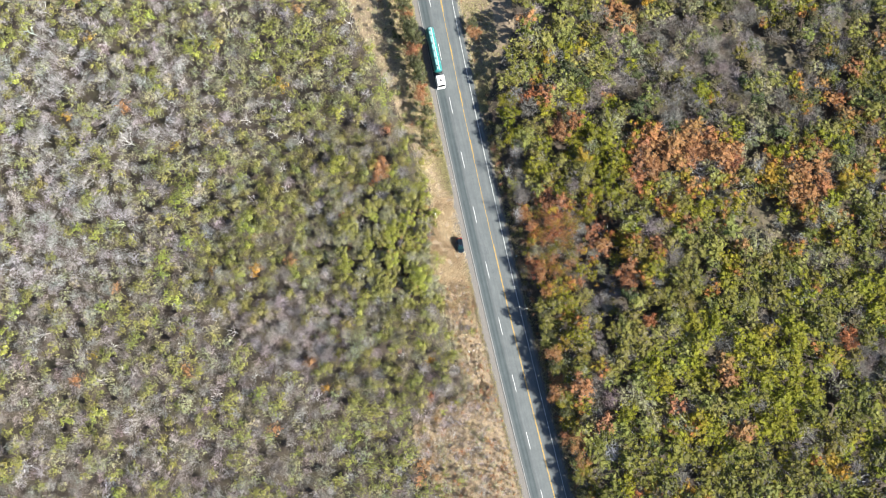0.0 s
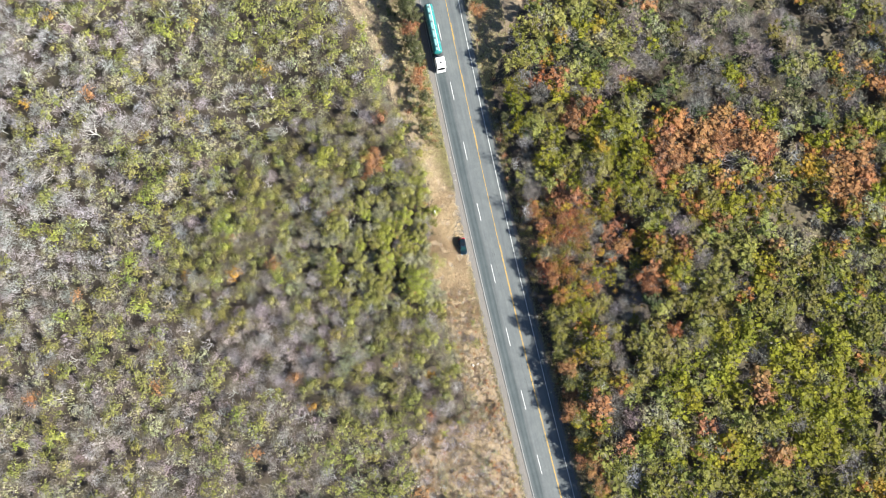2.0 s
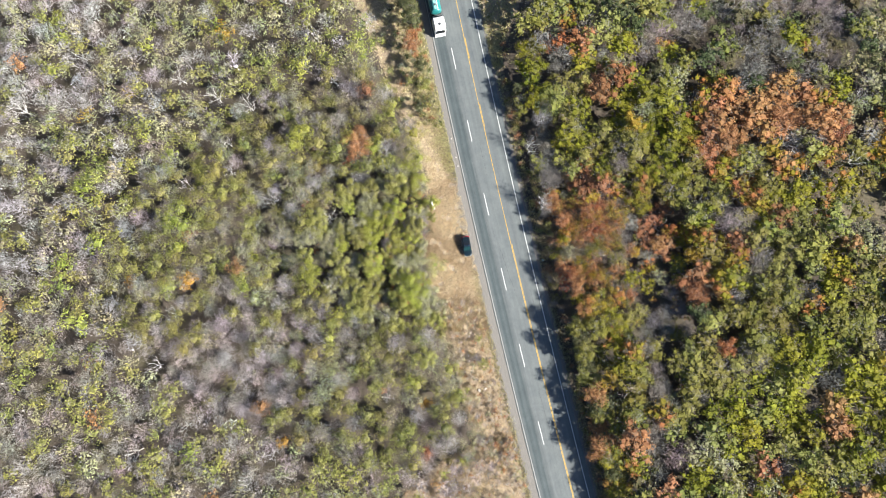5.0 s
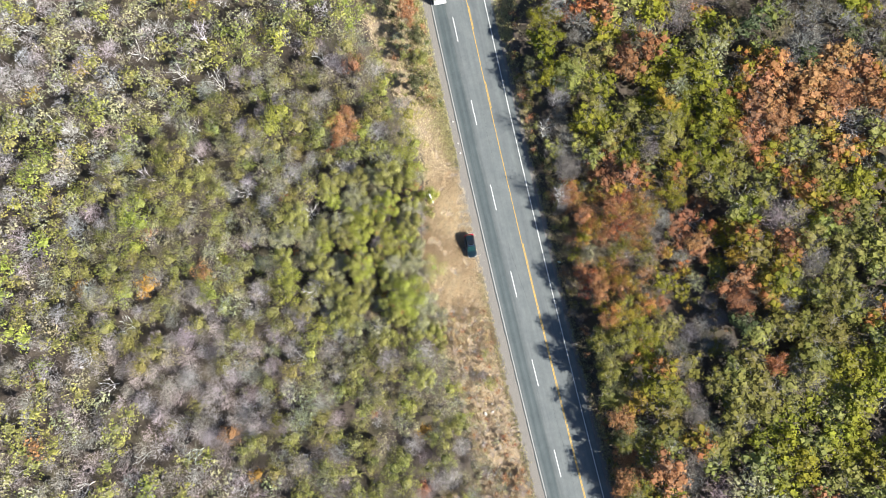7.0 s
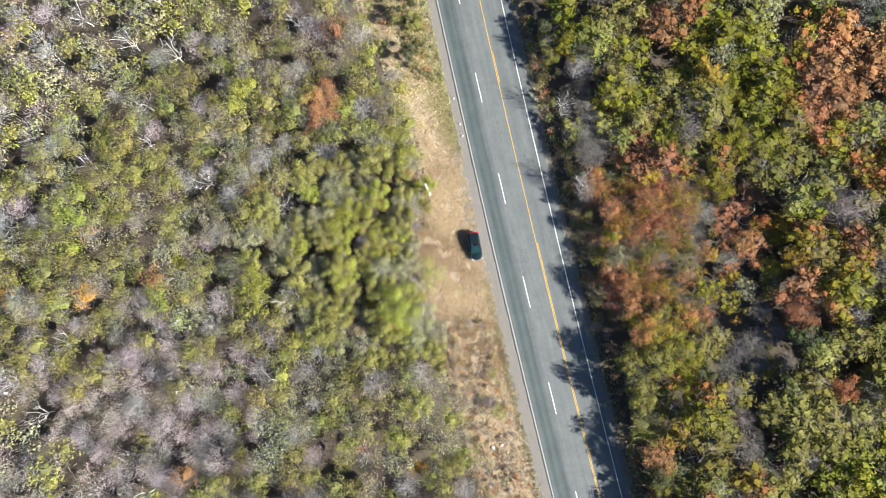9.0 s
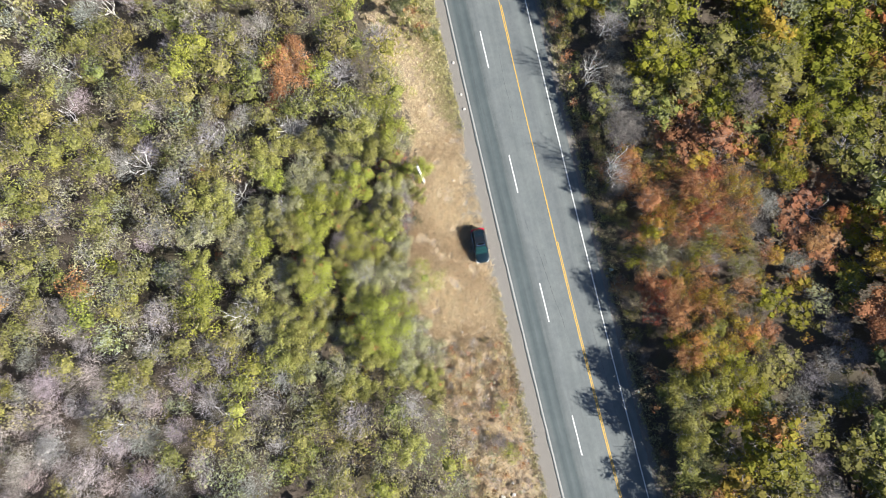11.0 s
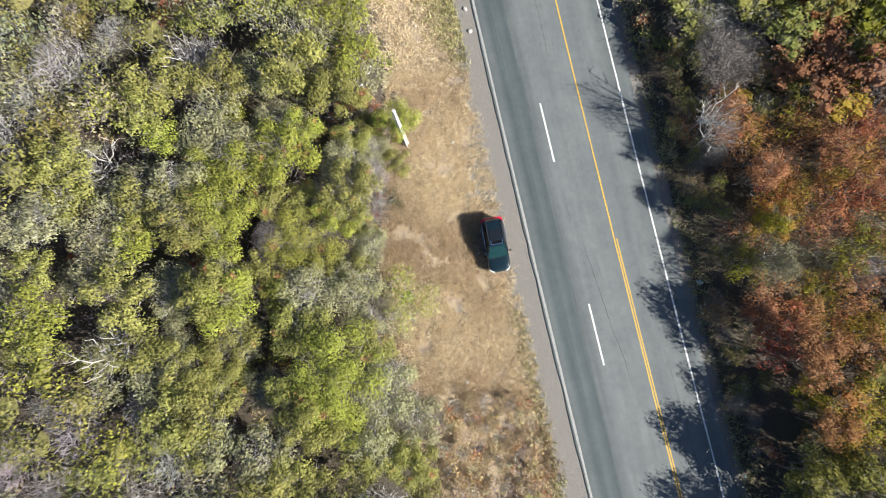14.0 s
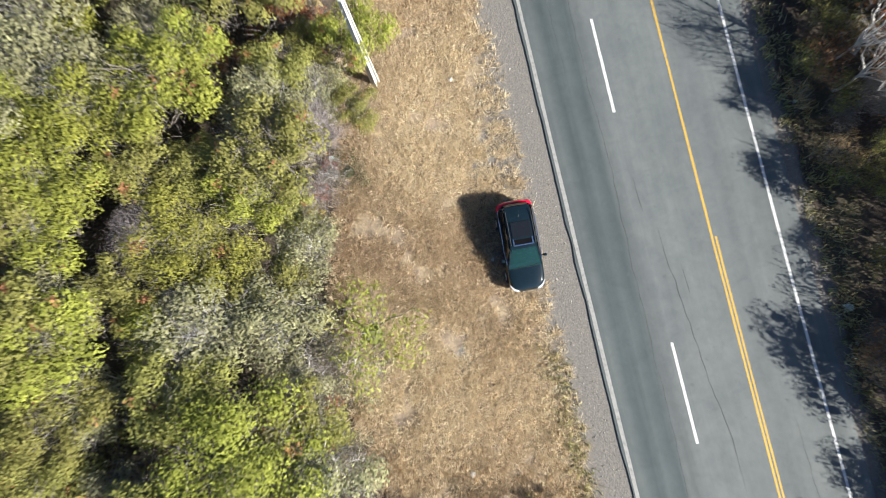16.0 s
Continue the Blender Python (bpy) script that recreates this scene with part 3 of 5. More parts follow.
def prototype(kind, size, variant):
    """Builds one tree as an object with a trunk and a crown, or hands out the one that stands."""
    rng = np.random.default_rng(1000 + sum(map(ord, kind)) * 7 + variant * 31 + len(size))
    col, l_share, t_share, h, r, flat = KINDS[kind]
    big = size.startswith("big")
    if size == "shrub":
        name, label, cat = "shrub", SHRUB_LABELS[kind], "shrub"
        H, R = h * 0.42, r * 0.72
    else:
        name, label, cat = LABELS[kind]
        H, R = (h * 1.28, r * 1.9) if big else (h, r)
    root = tagged(new(name), label, cat, "shrubs of the verge" if size == "shrub" else "trees near the road")
    v, q, tips = limbs(rng, H, R, 7 if big or kind == "dead" else 5, (0.16 if big else 0.085) * (0.6 if size == "shrub" else 1), 3 if "plain" in size or size == "shrub" else 4, 1 if ("plain" in size or size == "shrub") and kind != "dead" else 3)
    pale = kind in ("dead", "grey", "sage")
    tr = new("trunk", mesh_from("trunk", v, q, [M_PALE if pale else M_BARK]))
    tr.parent = root
    tr.data.polygons.foreach_set("use_smooth", [True] * len(q))
    n, leaf, shape = {"big": (12500, 0.108, 0.60), "tree": (4300, 0.104, 0.58), "shrub": (1200, 0.082, 0.50), "big plain": (4600, 0.16, 0.56), "tree plain": (1900, 0.135, 0.56)}[size]
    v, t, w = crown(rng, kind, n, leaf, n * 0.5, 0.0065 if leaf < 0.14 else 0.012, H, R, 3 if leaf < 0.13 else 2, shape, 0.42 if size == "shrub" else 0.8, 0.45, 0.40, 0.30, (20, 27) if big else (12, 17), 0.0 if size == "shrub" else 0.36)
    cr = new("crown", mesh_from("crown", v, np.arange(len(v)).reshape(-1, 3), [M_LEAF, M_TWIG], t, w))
    cr.parent = root
    return root


def local(kind, east):
    """Greens are yellower east of the road."""
    return {"lime": "citron"}.get(kind, kind) if east else {"moss": "olive"}.get(kind, kind)


def plant(kind, x, y, scale=1.0, turn=0.0, size="tree", variant=0, tall=None):
    kind = local(kind, across(x, y) > 5)
    if size != "shrub" and not close_by(x, y):
        size += " plain"
    key = (kind, size, variant)
    m = pose(x, y, float(height(x, y)), 0, 0, turn)
    s = Vector((scale, scale, tall or scale**0.85 * (0.9 + 0.2 * ((turn * 7.13) % 1))))
    if key not in PROTOTYPES:
        PROTOTYPES[key] = prototype(*key)
        PROTOTYPES[key].matrix_basis = m @ Matrix.Diagonal((*s, 1))
        return PROTOTYPES[key]
    first = PROTOTYPES[key].scale
    return copy_thing(PROTOTYPES[key], m @ Matrix.Diagonal((s.x / first.x, s.y / first.y, s.z / first.z, 1)))


TAKEN = []   # ground already covered by a chosen tree: x, y, radius


def chosen(kind, x, y, scale=1.0, size="tree"):
    variant = len(TAKEN) % 2
    plant(kind, x, y, scale, (len(TAKEN) * 77) % 360, size, variant)
    TAKEN.append((x, y, KINDS[kind][4] * scale * {"big": 1.9, "tree": 1.0, "shrub": 0.6}[size] * 0.72))


# trees west of the road that stand out
for k, x, y, s, z in (("lime", -12.7, -5.7, 1.15, "big"), ("lime", -15.2, 3.8, 0.88, "big"), ("lime", -21.6, 4.3, 1.3, "tree"), ("olive", -12.1, 1.7, 1.1, "tree"), ("sage", -11.6, 0.6, 1.25, "tree"),
                      ("lime", -13.0, 18.8, 1.0, "big"), ("russet", -24.3, 25.4, 1.0, "big"), ("coral", -25.6, 22.6, 0.9, "tree"), ("russet", -22.6, 25.4, 0.85, "tree"), ("russet", -27.0, 26.2, 0.85, "tree"), ("russet", -24.6, 28.0, 0.9, "tree"), ("coral", -26.6, 21.2, 0.6, "tree"), ("mauve", -10.8, 8.6, 1.0, "tree"), ("coral", -10.6, 14.8, 0.5, "shrub"),
                      ("coral", -13.6, 13.8, 0.5, "shrub"), ("lime", -26.2, 11.6, 0.95, "tree"), ("lime", -23.0, 9.4, 0.95, "tree"), ("dead", -42.0, 13.6, 1.25, "tree")):
    chosen(k, x, y, s, z)
for k, x, y, s, z in (("dead", -30.0, 9.4, 1.1, "tree"), ("dead", -24.6, 17.6, 1.1, "tree"), ("sage", -8.6, -1.6, 1.6, "shrub"), ("lime", -7.8, -0.3, 1.9, "shrub"),
                      ("dark", -9.1, 7.2, 0.9, "shrub"), ("olive", -8.7, 9.9, 0.75, "tree"), ("mauve", -10.4, 6.4, 1.1, "shrub"), ("coral", -9.8, 7.6, 0.6, "shrub"), ("olive", -12.2, 11.4, 0.95, "tree"), ("sage", -10.4, 10.8, 0.8, "tree"), ("moss", -10.6, 12.8, 0.75, "tree"), ("dead", -9.7, 7.0, 0.45, "tree"), ("olive", -11.4, 5.0, 0.8, "tree"), ("dead", -10.6, 9.6, 0.6, "tree"), ("coral", -18.4, -26.6, 0.5, "tree"), ("dead", -17.3, -27.6, 0.9, "tree"),
                      ("lime", 2.4, -21.2, 1.15, "shrub"), ("mauve", 1.2, -20.2, 1.1, "shrub"), ("coral", 0.6, -16.6, 0.55, "shrub"), ("lime", 1.6, -15.8, 0.7, "shrub")):
    chosen(k, x, y, s, z)
for k, x, y, s, z in (("dead", -116.0, -21.8, 1.5, "tree"), ("dead", -97.0, 33.2, 1.8, "tree"), ("dead", -55.0, 36.0, 1.5, "tree"), ("dead", -48.0, 34.0, 1.5, "tree"),
                      ("dead", -63.0, 40.0, 1.4, "tree"), ("sage", -11.0, -2.4, 0.9, "tree"), ("coral", -9.6, -3.6, 0.45, "shrub"), ("olive", -9.0, -11.6, 1.2, "tree"),
                      ("olive", -9.6, -19.6, 1.4, "tree"), ("sage", -7.0, -9.0, 1.2, "tree"), ("olive", -5.0, -28.5, 1.2, "tree"), ("grey", -2.8, -32.0, 1.1, "tree")):
    chosen(k, x, y, s, z)
for k, x, y, s, z in (("sage", -10.4, -5.0, 1.5, "shrub"), ("olive", -9.4, -8.2, 1.4, "shrub"), ("sage", -8.2, -6.0, 1.1, "shrub"), ("mauve", -9.8, -1.2, 1.0, "shrub"), ("lime", -12.2, -9.8, 1.0, "tree"),
                      ("olive", -11.2, -12.6, 0.9, "tree"), ("sage", -10.6, 3.6, 0.9, "tree"), ("lime", -13.0, 5.6, 1.0, "tree"), ("lime", -17.0, -0.6, 0.95, "tree"), ("lime", -27.3, 3.7, 1.1, "tree"), ("olive", -17.8, 7.2, 1.2, "tree")):
    chosen(k, x, y, s, z)
# hollows in the western canopy, with withered brush on the floor
for x, y, r in ((-17.6, -4.9, 1.5), (-24.7, 2.0, 1.4), (-11.1, 6.0, 1.0), (-15.6, -11.2, 1.5), (-19.6, 1.0, 0.9)):
    for k, (kind, a) in enumerate((("coral", 0.4), ("tan", 2.3), ("ash", 4.4), ("gold", 5.6))):
        plant(kind, x + 0.6 * r * math.cos(a), y + 0.6 * r * math.sin(a), 0.5, k * 80 + x * 9, "shrub", 0, tall=0.6)
    TAKEN.append((x, y, r))
# dark trees in a row on the western bank, north of the lay-by
for k, x, y, s in (("dark", -14.2, 63.4, 1.69), ("dark", -16.6, 68.4, 1.76), ("dark", -18.0, 74.0, 1.76), ("dark", -14.6, 57.6, 1.62), ("dark", -12.9, 52.6, 1.49), ("russet", -12.9, 47.0, 1.22),
                   ("dark", -11.2, 43.0, 1.1), ("olive", -10.6, 39.0, 0.9), ("dark", -13.9, 55.0, 1.4), ("dark", -15.6, 65.8, 1.7), ("coral", -12.6, 49.8, 1.1), ("russet", -15.4, 60.4, 1.42), ("russet", -17.2, 71.2, 1.35), ("dark", -11.2, 33.4, 1.01), ("dark", -19.8, 79.5, 1.76)):
    chosen(k, x, y, s)
# trees at the road's eastern edge: kind, how far their shade reaches across the road, where along it, width
def roadside(kind, reach_u, reach_y, wide, u=15.2):
    h = (u - reach_u) / 1.33 * 0.87
    p = on_road(u, reach_y - 0.87 * h)
    plant(kind, p.x, p.y, wide * 1.12, (reach_y * 53) % 360, "tree", len(TAKEN) % 2, tall=h / KINDS[kind][3])
    TAKEN.append((p.x, p.y, 1.3 * wide))


for k, a, b, w in (("dark", 7.2, 42.4, 0.85), ("lace", 7.1, 40.0, 0.9), ("moss", 8.0, 37.6, 0.8), ("dead", 4.8, 31.6, 0.9), ("dead", 6.6, 29.4, 0.7), ("dead", 4.3, 19.6, 1.0), ("dead", 5.6, 17.6, 0.9),
                   ("ash", 8.6, 14.6, 0.6)):
    roadside(k, a, b, w)
for k, a, b, w in (("russet", 8.0, 14.4, 0.75), ("turning", 7.9, 10.8, 0.75), ("sage", 9.4, 6.6, 0.55), ("russet", 6.7, 2.4, 0.9), ("russet", 7.4, 0.4, 0.85), ("russet", 8.4, -4.6, 0.8)):
    roadside(k, a, b, w, 17.6)
for k, a, b, w in (("moss", 4.7, -7.6, 1.0), ("dark", 6.2, -9.6, 0.9), ("moss", 3.2, -12.4, 1.05), ("dark", 5.4, -15.2, 0.9), ("lace", 8.2, -19.0, 0.7), ("dark", 4.4, -23.6, 1.05), ("moss", 6.0, -26.4, 0.85),
                   ("dark", 5.4, -31.2, 0.95), ("lace", 4.5, -34.0, 0.9), ("dark", 6.4, -38.6, 1.0), ("moss", 6.6, -43.0, 1.0), ("dark", 6.8, -47.0, 1.0), ("dark", 6.2, -52.0, 1.05)):
    roadside(k, a, b, w)
for k, a, b, w in (("moss", 5.8, -56.6, 1.05), ("dark", 5.6, -61.0, 1.05), ("moss", 6.2, -66.0, 1.05), ("dark", 9.2, 73.4, 1.1), ("russet", 9.6, 70.4, 1.2)):
    roadside(k, a, b, w, 14.5)
row_rng = random.Random(17)
for y in np.arange(-74, -7, 2.1):
    roadside(("moss", "olive", "russet", "lace", "dark", "turning")[row_rng.randrange(6)], row_rng.uniform(7.4, 9.8), float(y) + row_rng.uniform(-1.4, 1.4), row_rng.uniform(1.0, 1.7), row_rng.uniform(15.4, 17.0))
# eastern landmarks
for k, x, y, s, z in (("ash", 16.8, 18.2, 0.85, "big"), ("russet", 24.2, 10.6, 0.95, "tree"), ("russet", 19.6, 9.6, 0.85, "tree"), ("sage", 20.4, 4.4, 1.1, "shrub"), ("sage", 22.6, 3.4, 1.2, "shrub"), ("lime", 19.0, 4.0, 0.9, "shrub"),
                      ("russet", 19.2, -2.0, 0.8, "tree"), ("russet", 22.6, -1.4, 0.75, "tree"), ("moss", 27.2, -6.2, 0.8, "tree"), ("lime", 28.9, -13.0, 1.0, "big"), ("russet", 33.9, -6.6, 0.8, "tree"),
                      ("turning", 25.2, -9.6, 0.95, "big"), ("turning", 30.6, -6.8, 1.1, "tree"), ("gold", 34.8, 2.4, 0.75, "tree"), ("lime", 35.5, 13.6, 1.0, "big")):
    chosen(k, x, y, s, z)
for k, x, y, s, z in (("russet", 17.6, 13.6, 0.95, "tree"), ("lime", 37.2, 27.4, 1.0, "big"), ("lime", 40.3, 20.4, 1.0, "big"), ("russet", 55.4, 27.6, 1.0, "big"), ("russet", 67.6, 32.2, 1.0, "big"),
                      ("dead", 68.2, 26.4, 1.9, "tree"), ("russet", 39.6, 4.2, 1.0, "tree"), ("turning", 42.4, 7.0, 1.0, "tree"), ("gold", 46.8, 1.6, 1.2, "tree"), ("russet", 47.4, -6.6, 0.85, "big"), ("coral", 53.2, -17.6, 1.5, "tree"),
                      ("moss", 25.6, -13.4, 1.5, "tree"), ("russet", 25.2, -27.2, 1.5, "tree")):
    chosen(k, x, y, s, z)
for k, x, y, s, z in (("russet", 26.4, -38.0, 1.6, "tree"), ("lime", 55.6, -32.4, 1.0, "big"), ("lime", 64.4, -21.6, 1.0, "big"), ("coral", 112.6, -23.4, 1.8, "tree"), ("russet", 93.8, 29.8, 1.0, "big"),
                      ("russet", 79.2, 29.4, 1.0, "big"), ("gold", 114.4, 23.4, 1.1, "big"), ("dead", 61.0, 24.0, 1.5, "tree"), ("lime", 12.8, 46.6, 1.0, "big"), ("lime", 15.8, 36.6, 1.5, "tree"),
                      ("dead", 49.0, 12.0, 1.7, "tree"), ("grey", 15.2, 31.6, 1.5, "tree")):
    chosen(k, x, y, s, z)

# small red trees among the western green
for k, x, y, s in (("coral", -15.6, 17.4, 0.55), ("russet", -11.6, 14.6, 0.62), ("coral", -10.6, 13.2, 0.42), ("russet", -15.0, 12.4, 0.5), ("coral", -35.2, 12.4, 0.6), ("russet", -24.6, 4.4, 0.5), ("coral", -33.0, 2.4, 0.4)  ):
    chosen(k, x, y, s)


def thicket(x, y):
    """The rust-red thicket east of the road, and the pale opening within it."""
    if across(x, y) < 13.4:
        return ""
    if across(x, y) < 15.7 and -6 < y < 13:
        return "strip"
    if 5.2 + 0.6 * math.sin(x) < y < 13.8 and x < 31.5 or -4.4 < y < 0.8 + 0.6 * math.sin(x * 1.3) and x < 29:
        return "red"
    if 0 < y < 6 and 17.6 < x < 28.5:
        return "pale"
    return "dim" if 28 < x < 33.5 and -9 < y < 13 else ""


def thickets():
    rng = np.random.default_rng(63)
    for i, y in enumerate(np.arange(-9, 14, 1.5)):
        for x in np.arange(12, 38, 1.75) + (0.85 if i % 2 else 0):
            px, py = x + rng.uniform(-0.6, 0.6), y + rng.uniform(-0.6, 0.6)
            where = thicket(px, py)
            if not where or any((px - a) ** 2 + (py - b) ** 2 < (r * 0.6) ** 2 for a, b, r in TAKEN):
                continue
            if where == "red":
                kind = ("russet", "coral", "turning", "russet", "coral", "russet", "russet", "turning", "gold")[rng.integers(9)]
                if rng.random() < 0.84:
                    plant(kind, px, py, rng.uniform(1.25, 1.75), rng.uniform(0, 360), "shrub", rng.integers(3), tall=rng.uniform(1.5, 2.3))
            elif where == "strip":
                kind = ("tan", "lace", "tan", "olive", "tan", "turning", "sage")[rng.integers(7)]
                if rng.random() < (0.8 if across(px, py) > 14.4 else 0.3):
                    plant(kind, px, py, rng.uniform(0.6, 1.15), rng.uniform(0, 360), "shrub", rng.integers(3), tall=rng.uniform(0.9, 1.6))
            elif where == "dim":
                kind = ("ash", "turning", "moss", "turning", "russet", "ash", "dark")[rng.integers(7)]
                if rng.random() < 0.85:
                    plant(kind, px, py, rng.uniform(1.0, 1.5), rng.uniform(0, 360), "shrub", rng.integers(3), tall=rng.uniform(1.2, 2.0))
            elif rng.random() < 0.72:
                kind = ("sage", "lime", "sage", "lime", "mauve", "sage")[rng.integers(6)]
                plant(kind, px, py, rng.uniform(1.1, 1.5), rng.uniform(0, 360), "shrub", rng.integers(3), tall=rng.uniform(1.6, 2.3))


thickets()

# where each kind of tree gathers: x, y, reach, kind, weight
PATCHES = [(-44, -21, 14, "mauve", 1.4), (-60, -24, 12, "mauve", 1.0), (-108, 46, 28, "grey", 1.6), (-120, 5, 24, "grey", 0.8), (-75, 55, 24, "sage", 0.6), (-60, 10, 22, "olive", 0.4),
           (-30, 25, 14, "olive", 0.8), (-22, 4, 11, "moss", 0.4), (-22, 4, 12, "lime", 0.3), (-20, 6, 16, "sage", 0.5), (-26, 4, 18, "grey", 0.15), (-95, -45, 26, "olive", 0.6), (-20, -35, 16, "olive", 0.7), (-16, 13, 8, "lime", 0.5), (-110, -62, 40, "olive", 0.1), (-108, -62, 44, "ash", 2.0), (-105, -60, 38, "mauve", 0.4), (-55, -66, 30, "ash", 0.6), (-60, -66, 26, "mauve", 0.3), (-60, -62, 30, "olive", 0.3), (-20, -8, 10, "moss", 0.5)]
PATCHES += [(-6, -48, 9, "mauve", 2.2), (-4, -62, 10, "mauve", 1.6), (-8, -55, 9, "russet", 0.8), (2, -42, 7, "sage", 1.0)]
# north-east: besides dark stands, view-angle darkening is put into extra dark trees
PATCHES += [(84, -36, 26, "lime", 0.5), (105, -40, 20, "moss", 0.6), (64, 27, 18, "turning", 0.5), (98, 30, 20, "turning", 0.5), (72, 54, 26, "ash", 0.5), (98, 56, 26, "ash", 0.5), (80, 60, 30, "dark", 0.7), (58, 48, 14, "dark", 0.5),
            (118, 48, 30, "dark", 0.5), (122, -10, 24, "dark", 0.25), (120, -45, 22, "ash", 0.3), (108, 60, 24, "dark", 0.3), (110, 60, 24, "russet", 0.12), (80, 58, 30, "sage", 0.25), (26, 4, 14, "turning", 0.5), (35, 6, 4.5, "ash", 2.0), (35, 6, 4.5, "dark", 1.2), (17, 4, 9, "tan", 0.9),
            (17, -12, 9, "tan", 0.6), (21, 4, 4, "sage", 1.5), (50, 20, 20, "turning", 0.2)]
WEST_MIX = {"olive": 0.29, "lime": 0.065, "sage": 0.38, "grey": 0.165, "mauve": 0.05, "russet": 0.012, "dead": 0.03, "gold": 0.008}
EAST_MIX = {"moss": 0.30, "olive": 0.20, "lime": 0.06, "sage": 0.10, "grey": 0.02, "ash": 0.15, "russet": 0.025, "turning": 0.08, "gold": 0.015, "coral": 0.004, "dead": 0.012, "dark": 0.06}
NAMES = sorted(KINDS)


# stands of one colour that can be told apart from above: x, y, reach
STANDS = {
    "citron": ((31.9, 46.0, 4.3), (26.8, 42.5, 3.0), (35.9, 33.5, 6.2), (42.6, 30.5, 4.1), (42.4, 21.2, 4.0), (36.6, 20.5, 4.5), (95.1, 34.6, 3.4), (46.2, 2.9, 2.6), (69.3, 15.6, 4.0), (110.9, 17.8, 4.2),
               (69.9, -18.9, 5.5), (82.4, -24.6, 4.6), (84.4, -37.5, 8.1), (87.5, -45.5, 6.5), (73.9, -50.1, 4.8), (54.6, -32.6, 5.5), (47.7, -44.4, 3.8), (59.0, -53.1, 4.5), (116.1, -49.8, 3.6),
               (120.2, -6.5, 5.0), (80.4, 37.7, 3.7), (21.7, 34.0, 2.6), (35.5, -3.8, 3.6), (64.6, -31.0, 4.9), (95.2, -23.0, 6.6), (97.9, -37.6, 6.5), (23.2, -14.4, 3.5), (33.5, -21.3, 3.0)),
    "lime": ((13.5, 43.9, 4.6), (25.4, -11.0, 4.5), (72.1, 50.4, 3.0), (12.7, 36.4, 3.3), (19.7, 26.1, 2.2), (28.5, -11.5, 4.0)),
    "moss": ((80.4, -10.0, 6.6), (61.8, -10.0, 7.2), (44.0, 16.1, 3.9), (89.2, -1.7, 6.6), (44.3, -52.9, 4.5), (50.6, -59.2, 4.8), (65.4, -57.9, 5.4), (121.5, 17.1, 5.1), (121.7, 55.2, 5.1),
             (104.1, -16.5, 5.0), (78.6, -59.6, 6.4), (33.4, -22.9, 3.0), (93.8, -55.1, 5.5), (111.4, -42.5, 4.9), (54.5, -11.0, 3.5), (59.3, -5.8, 3.6)),
    "olive": ((18.9, 33.1, 2.2), (45.7, 12.4, 3.2), (26.2, -31.6, 3.4), (21.2, -22.1, 3.6), (40.5, -23.9, 3.8), (46.0, -19.7, 2.6), (49.2, -14.0, 3.0), (68.0, 3.0, 7.0), (72.0, -40.0, 5.0)),
    "russet": ((26.0, 38.3, 3.4), (31.0, 37.9, 2.4), (56.2, 31.3, 6.6), (69.9, 34.1, 6.0), (78.3, 29.2, 4.3), (104.1, 22.0, 7.1), (38.6, 6.5, 5.2), (50.0, -5.2, 3.9), (110.6, 46.1, 4.1), (24.0, -27.0, 2.8),
               (25.9, -38.7, 3.8), (28.2, -46.5, 4.1), (76.3, -31.1, 3.3), (19.8, -2.1, 3.2), (46.8, 73.1, 4.4), (24.5, 17.5, 3.0), (33.2, -37.2, 2.6), (77.3, -50.2, 3.9), (105.5, 32.2, 3.7), (19.3, 9.3, 4.4), (62.1, 27.0, 4.6), (53.0, 25.0, 4.0)),
    "coral": ((2.5, 69.0, 4.0), (52.4, -17.6, 2.2), (112.3, -23.9, 3.3), (17.7, 47.4, 2.6), (5.3, 53.8, 2.0)),
    "gold": ((22.8, 57.7, 2.7), (92.0, 24.3, 3.7), (113.0, 23.8, 2.4), (44.5, 0.5, 2.6), (106.2, -60.0, 4.2), (32.9, -58.2, 2.2), (34.9, 29.5, 2.0)),
    "turning": ((23.6, 35.0, 2.8), (48.0, 6.0, 3.0), (24.3, -4.0, 2.6), (35.7, 14.8, 2.7), (50.6, 38.2, 3.7), (53.4, 21.3, 3.3), (41.4, -1.3, 2.7)),
    "ash": ((49.8, 51.6, 6.7), (75.9, 59.2, 8.5), (61.6, 45.0, 6.0), (86.8, 70.0, 7.5), (98.1, 44.1, 5.5), (15.6, 20.4, 5.2), (15.1, 30.2, 3.6), (53.8, 9.9, 4.8), (38.3, -14.8, 3.2), (38.3, -24.5, 3.4), (38.1, -37.2, 4.8),
            (73.1, -23.8, 4.2), (117.2, 71.9, 7.6), (62.2, 67.5, 6.8), (120.7, -29.6, 6.6), (62.0, -62.5, 5.4), (104.6, 70.6, 5.1), (41.8, -12.0, 3.0), (96.6, 10.0, 4.3)),
    "sage": ((87.6, 45.6, 7.4), (96.2, 55.0, 5.8), (79.4, 9.9, 4.3), (87.8, 6.6, 4.3), (49.5, -38.9, 3.9)),
}
